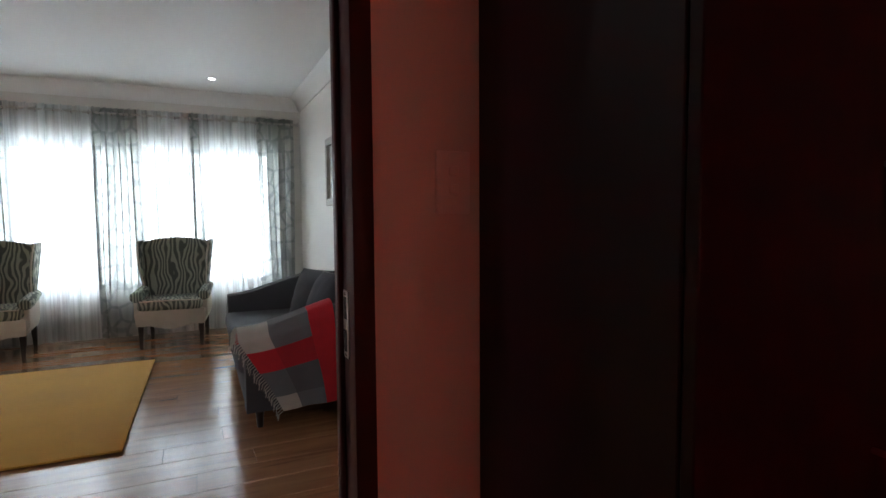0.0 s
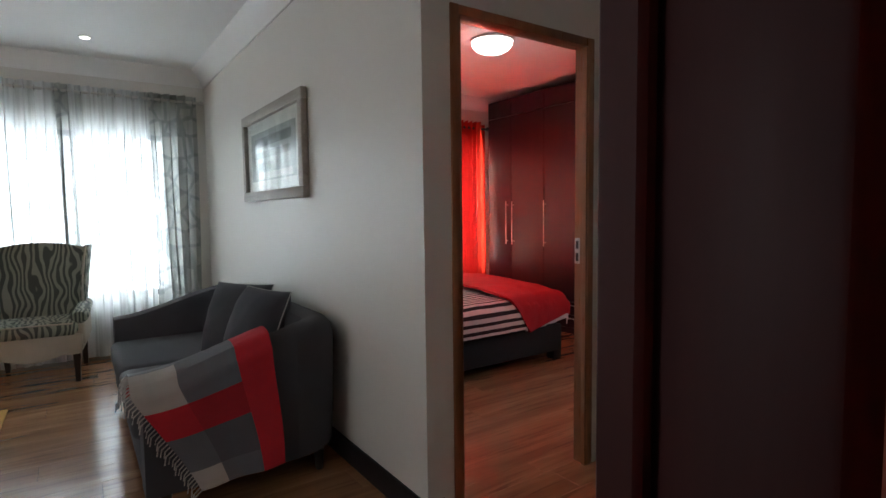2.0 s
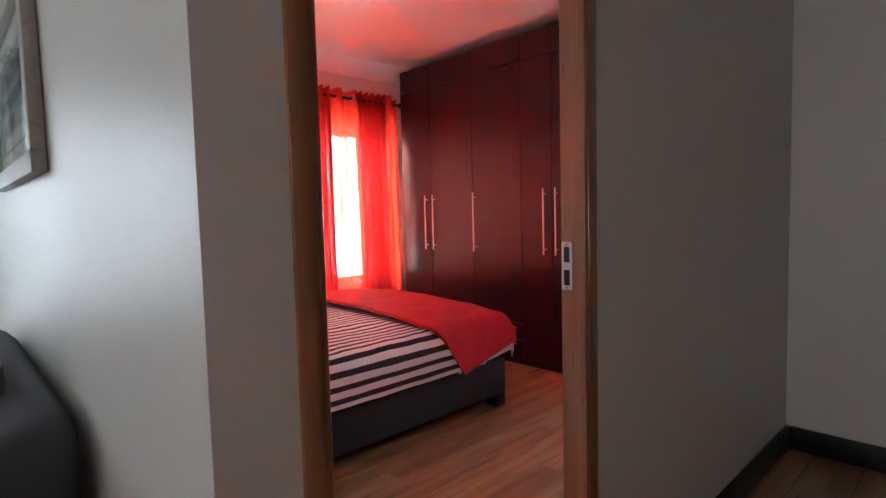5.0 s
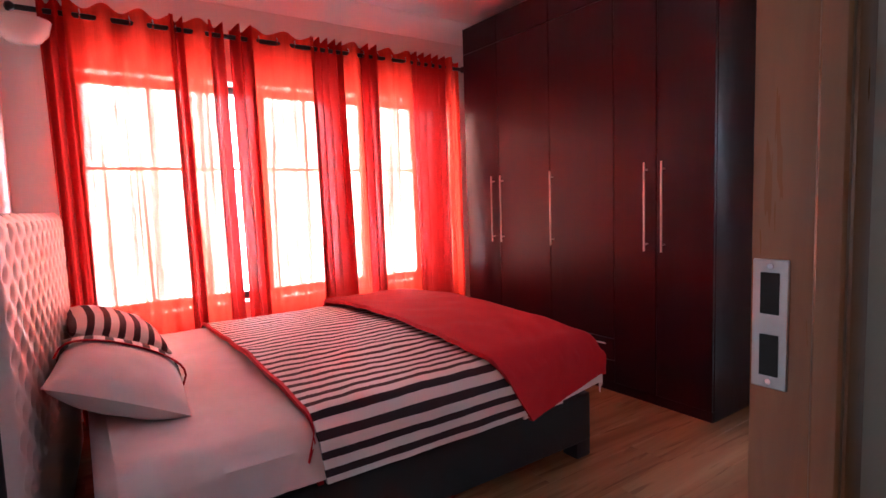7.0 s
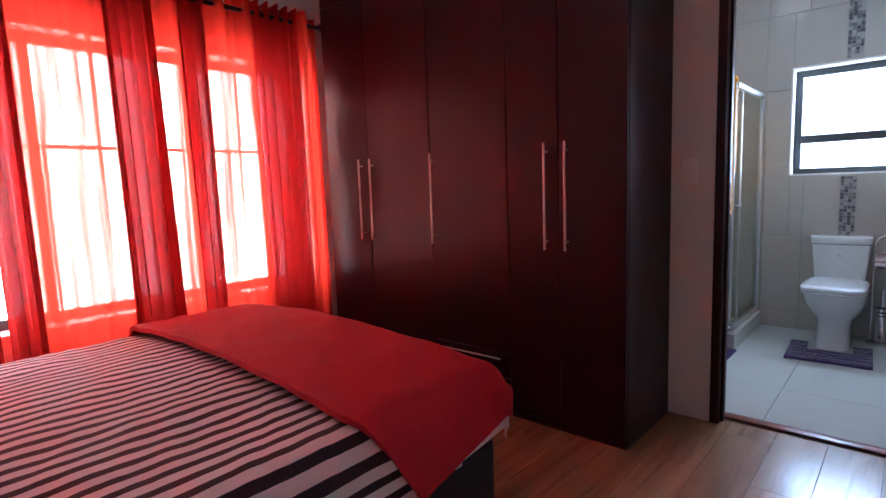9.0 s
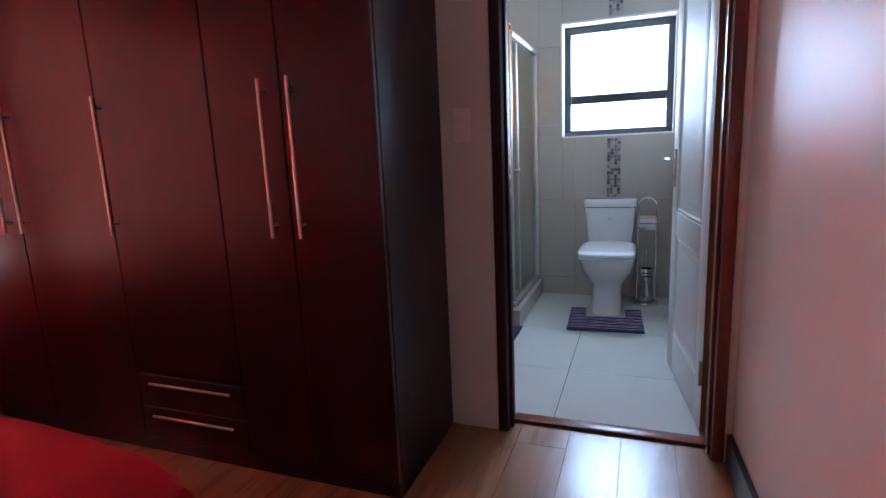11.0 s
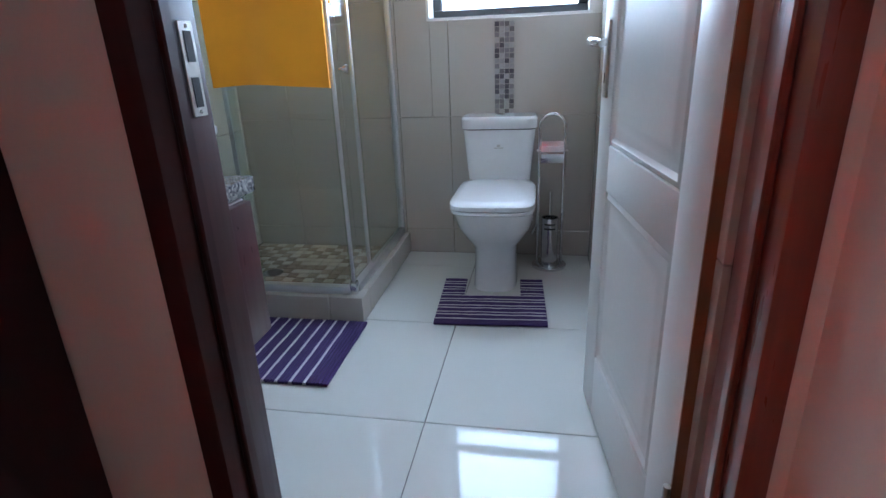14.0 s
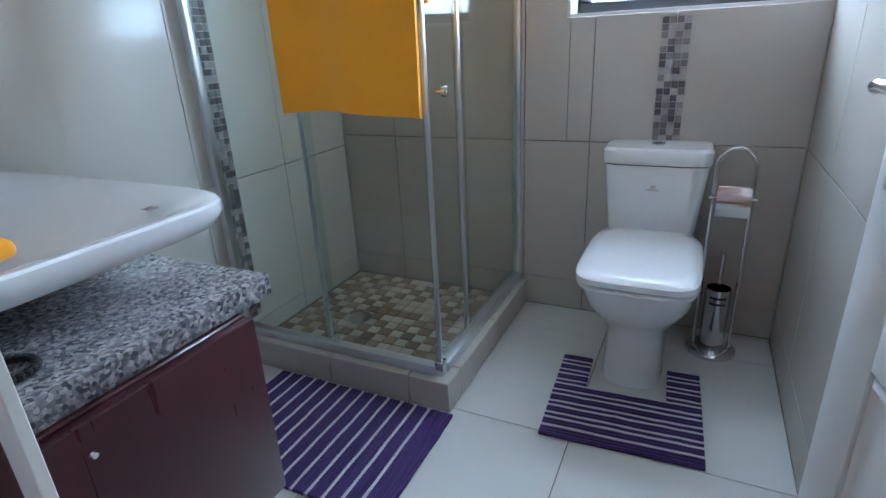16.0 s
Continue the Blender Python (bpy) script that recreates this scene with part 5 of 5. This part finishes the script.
part("bowl", skin([basin_ring(0.36, 0.0), basin_ring(0.40, 0.02), basin_ring(0.55, 0.045), basin_ring(0.80, 0.08), basin_ring(0.965, 0.115), basin_ring(1.0, 0.145), basin_ring(1.0, 0.165), basin_ring(0.99, 0.170),
                   basin_ring(0.95, 0.168), basin_ring(0.80, 0.140), basin_ring(0.55, 0.075), basin_ring(0.2, 0.045)]), PORCELAIN, ba)
part("drain_ring", lathe([(0.024, 0.0358), (0.022, 0.039), (0.01, 0.038)], 20), CHROME, ba)
for k, (x0, x1) in enumerate(((0.285, 0.289), (0.296, 0.300))):
    part("printed_mark", block(0.24 + 0.014 * k, 0.155, 0.109, 0.248 + 0.014 * k, 0.175, 0.111), BRUSHED, ba, "small dark printed mark", smooth=False)
ft = thing("folded_towel", "orange-yellow hand towel folded in the basin", "towel", (-1.60, 2.985, 0.83))
part("fold", block(-0.14, -0.10, 0.0, 0.13, 0.05, 0.035, 0.016, 3), TOWEL, ft)
part("fold", block(-0.135, -0.098, 0.0355, 0.12, 0.04, 0.068, 0.016, 3), TOWEL, ft)
br = solid("bead_bracelet", join(*[lathe([(0.001, -0.006), (0.005, -0.004), (0.006, 0), (0.005, 0.004), (0.001, 0.006)], 8, (0.032 * math.cos(a), 0.032 * math.sin(a), 0)) for a in [i * math.pi / 11 for i in range(22)]]), BLACKHOLE,
           "dark beaded bracelet lying on the granite", "bracelet", (-1.269, 2.885, 0.762))
ml = thing("mixer_tap", "chrome mixer tap behind the basin", "tap", (-1.965, 3.0, 0.755))
part("body", lathe([(0.026, 0), (0.024, 0.01), (0.02, 0.20), (0.022, 0.22)], 18), CHROME, ml)
part("spout", tube([(0, 0, 0.17), (0.06, 0, 0.19), (0.12, 0, 0.18)], 0.011, 10), CHROME, ml)

# ---- tiles, mosaic and floors ----
def mosaic(name, label, at, turn, cols, z0, z1, p=0.0235):
    bm = bmesh.new()
    n = int((z1 - z0) / p)
    for i in range(cols):
        for j in range(n):
            x, z = (i - cols / 2) * p, z0 + j * p
            bx(bm, x + 0.0012, -0.006, z + 0.0012, x + p - 0.0012, 0, z + p - 0.0012)
    ob = part(name, bm, MOSAIC, None, label, False)
    ob.matrix_world = pose(*at, 0, 0, turn)
    return tagged(ob, kind="stuff", category="mosaic")


mosaic("mosaic_strip", "strip of small grey glass mosaic tiles on the back wall", (-0.64, YB - 0.0005, 0), 0, 4, 0.74, 1.175)
mosaic("mosaic_strip", "strip of small grey glass mosaic tiles above the window", (-0.64, YB - 0.0005, 0), 0, 4, 1.985, CEIL)
mosaic("mosaic_strip", "strip of small grey glass mosaic tiles on the shower wall", (XL + 0.0005, 3.995, 0), 90, 3, 0.13, CEIL)


def tiled(parent_name, label, material, plane, u_lines, v_lines, hole=None):
    """Wall tiles with joints: the plane is a fixed world x or y, u runs along it, v is up."""
    ax, face, back = plane
    root = structure(parent_name, block(*( (back, u_lines[0], 0, back + (face - back) * 0.8, u_lines[-1], 0.02) if ax == "x" else (u_lines[0], back, 0, u_lines[-1], back + (face - back) * 0.8, 0.02))), GROUT, label)
    for a, b in zip(u_lines, u_lines[1:]):
        for lo, hi in zip(v_lines, v_lines[1:]):
            pieces = [(a, b, lo, hi)]
            if hole:
                ha, hb, hl, hh = hole
                if a < hb and b > ha and lo < hh and hi > hl:
                    pieces = [(a, min(b, ha), lo, hi), (max(a, hb), b, lo, hi), (max(a, ha), min(b, hb), lo, hl), (max(a, ha), min(b, hb), hh, hi)]
            for p, q, r, s in pieces:
                if q - p > 0.01 and s - r > 0.01:
                    g = 0.0014
                    lo_, hi_ = min(face, back), max(face, back)
                    bm = block(lo_, p + g, r + g, hi_, q - g, s - g, 0.0012, 1) if ax == "x" else block(p + g, lo_, r + g, q - g, hi_, s - g, 0.0012, 1)
                    part("tile", bm, material, root, smooth=False)


ZL = [0.0, 0.135, 0.73, 1.275, 1.82, 2.365, CEIL]
tiled("wall_tiles_back", "large beige glazed wall tiles", WALLTILE, ("y", YB, 4.75), [XL, -1.78, -1.475, -1.172, -0.911, -0.64, XR], ZL)
for ob in [o for o in bpy.data.objects if o.name.startswith("tile") and o.parent and o.parent.name == "wall_tiles_back"]:
    c = [v.co for v in ob.data.vertices]
    x0, x1, z0, z1 = min(v.x for v in c), max(v.x for v in c), min(v.z for v in c), max(v.z for v in c)
    if x0 < -0.255 and x1 > -1.0 and z0 < 1.96 and z1 > 1.18:
        bpy.data.objects.remove(ob)
for p, q, r, s in ((-1.172, -1.001, 1.276, 1.819), (-1.172, -1.001, 1.821, 2.364), (-0.909, -0.254, 0.0, 0.0), (-1.172, -0.912, 0.732, 1.274), (-1.0, -0.9125, 1.0, 1.0), (-0.9095, -0.6415, 0.7315, 1.178), (-0.6385, -0.2015, 0.7315, 1.178),
                   (-0.9995, -0.6415, 1.962, 2.364), (-0.6385, -0.2015, 1.962, 2.364)):
    if q - p > 0.01 and s - r > 0.01 and not (p == -1.172 and q == -0.912):
        part("tile", block(p, YB, r, q, 4.75, s, 0.0012, 1), WALLTILE, bpy.data.objects["wall_tiles_back"], smooth=False)
part("tile", block(-1.1705, YB, 0.7315, -1.0015, 4.75, 1.2735, 0.0012, 1), WALLTILE, bpy.data.objects["wall_tiles_back"], smooth=False)
part("tile", block(-1.0, YB, 0.7315, -0.9125, 4.75, 1.178, 0.0012, 1), WALLTILE, bpy.data.objects["wall_tiles_back"], smooth=False)
tiled("wall_tiles_left", "large cream glossy wall tiles", WALLTILE2, ("x", XL, -2.08), [2.77, 3.25, 3.87, 4.30, YB - 0.001], [0.0, 0.10, 0.68, 1.30, 1.92, CEIL])
tiled("wall_tiles_right", "large beige glazed wall tiles beside the door", WALLTILE, ("x", XR, -0.18), [2.77, 3.10, 3.71, 4.32, YB - 0.001], ZL)
tiled("wall_tiles_front", "large cream tiles on the door wall", WALLTILE2, ("y", 2.79, 2.77), [XL + 0.001, -1.6, -1.0], ZL)
structure("window_reveal_trim", join(block(-1.012, 4.722, 1.178, -0.243, 4.7285, 1.19, 0.001, 1), block(-1.012, 4.722, 1.19, -1.0, 4.7285, 1.962, 0.001, 1), block(-1.012, 4.722, 1.962, -0.243, 4.7285, 1.974, 0.001, 1)), WHITEPLASTIC, "white tile trim round the bathroom window")

bath_lamp = thing("bathroom_ceiling_lamp", "lit round frosted ceiling lamp in the bathroom", "ceiling light", (-1.18, 3.89, CEIL))
part("shade", lathe([(0.13, 0), (0.13, -0.03), (0.10, -0.06), (0.02, -0.07)], 28), LAMPGLASS, bath_lamp)

fl = structure("floor_bathroom", block(-2.08, 2.70, -0.14, -0.18, 4.75, -0.004), GROUT, "cream polished porcelain floor tiles")
P = 0.62
for i in range(-3, 2):
    for j in range(-1, 3):
        x0, x1 = max(XL, -0.778 + i * P), min(XR, -0.778 + (i + 1) * P)
        y0, y1 = max(2.765, 3.29 + j * P), min(YB, 3.29 + (j + 1) * P)
        if x1 - x0 > 0.02 and y1 - y0 > 0.02:
            part("floor_tile", block(x0 + 0.0016, y0 + 0.0016, -0.012, x1 - 0.0016, y1 - 0.0016, 0.0, 0.001, 1), FLOORTILE, fl, smooth=False)


def planked(name, x0, y0, x1, y1, wide=0.193, long=1.285, seed=1):
    f = structure(name, block(x0, y0, -0.14, x1, y1, -0.009), SUBFLOOR, "warm brown laminate plank floor")
    rnd = random.Random(seed)
    n = math.ceil((x1 - x0) / wide)
    for i in range(n):
        a, b = x0 + i * wide, min(x1, x0 + (i + 1) * wide)
        at = y0 - rnd.uniform(0, long)
        while at < y1:
            s, e = max(y0, at), min(y1, at + long)
            if e - s > 0.02:
                g = 0.0006
                part("plank", block(a + g, s + g, -0.010, b - g, e - g, 0.0, 0.0008, 1), PLANK, f, smooth=False)
            at += long


planked("floor_bedroom", -3.40, -0.80, -0.0001, 2.70, seed=2)
planked("floor_living", -3.87, -6.3, 0.0, -0.8001, seed=3)
planked("floor_hall", 0.0001, -6.3, 1.65, 1.83, seed=4)
planked("floor_start_room", 1.6501, -6.4, 5.2, 1.83, wide=0.386, seed=5)
curtain("curtain", "red curtain of the first room", REDCURTAIN, (5.08, -2.7, 0), 2.2, 0.03, 2.3, 12, 0.035, "first room curtains", 12, rings=False)
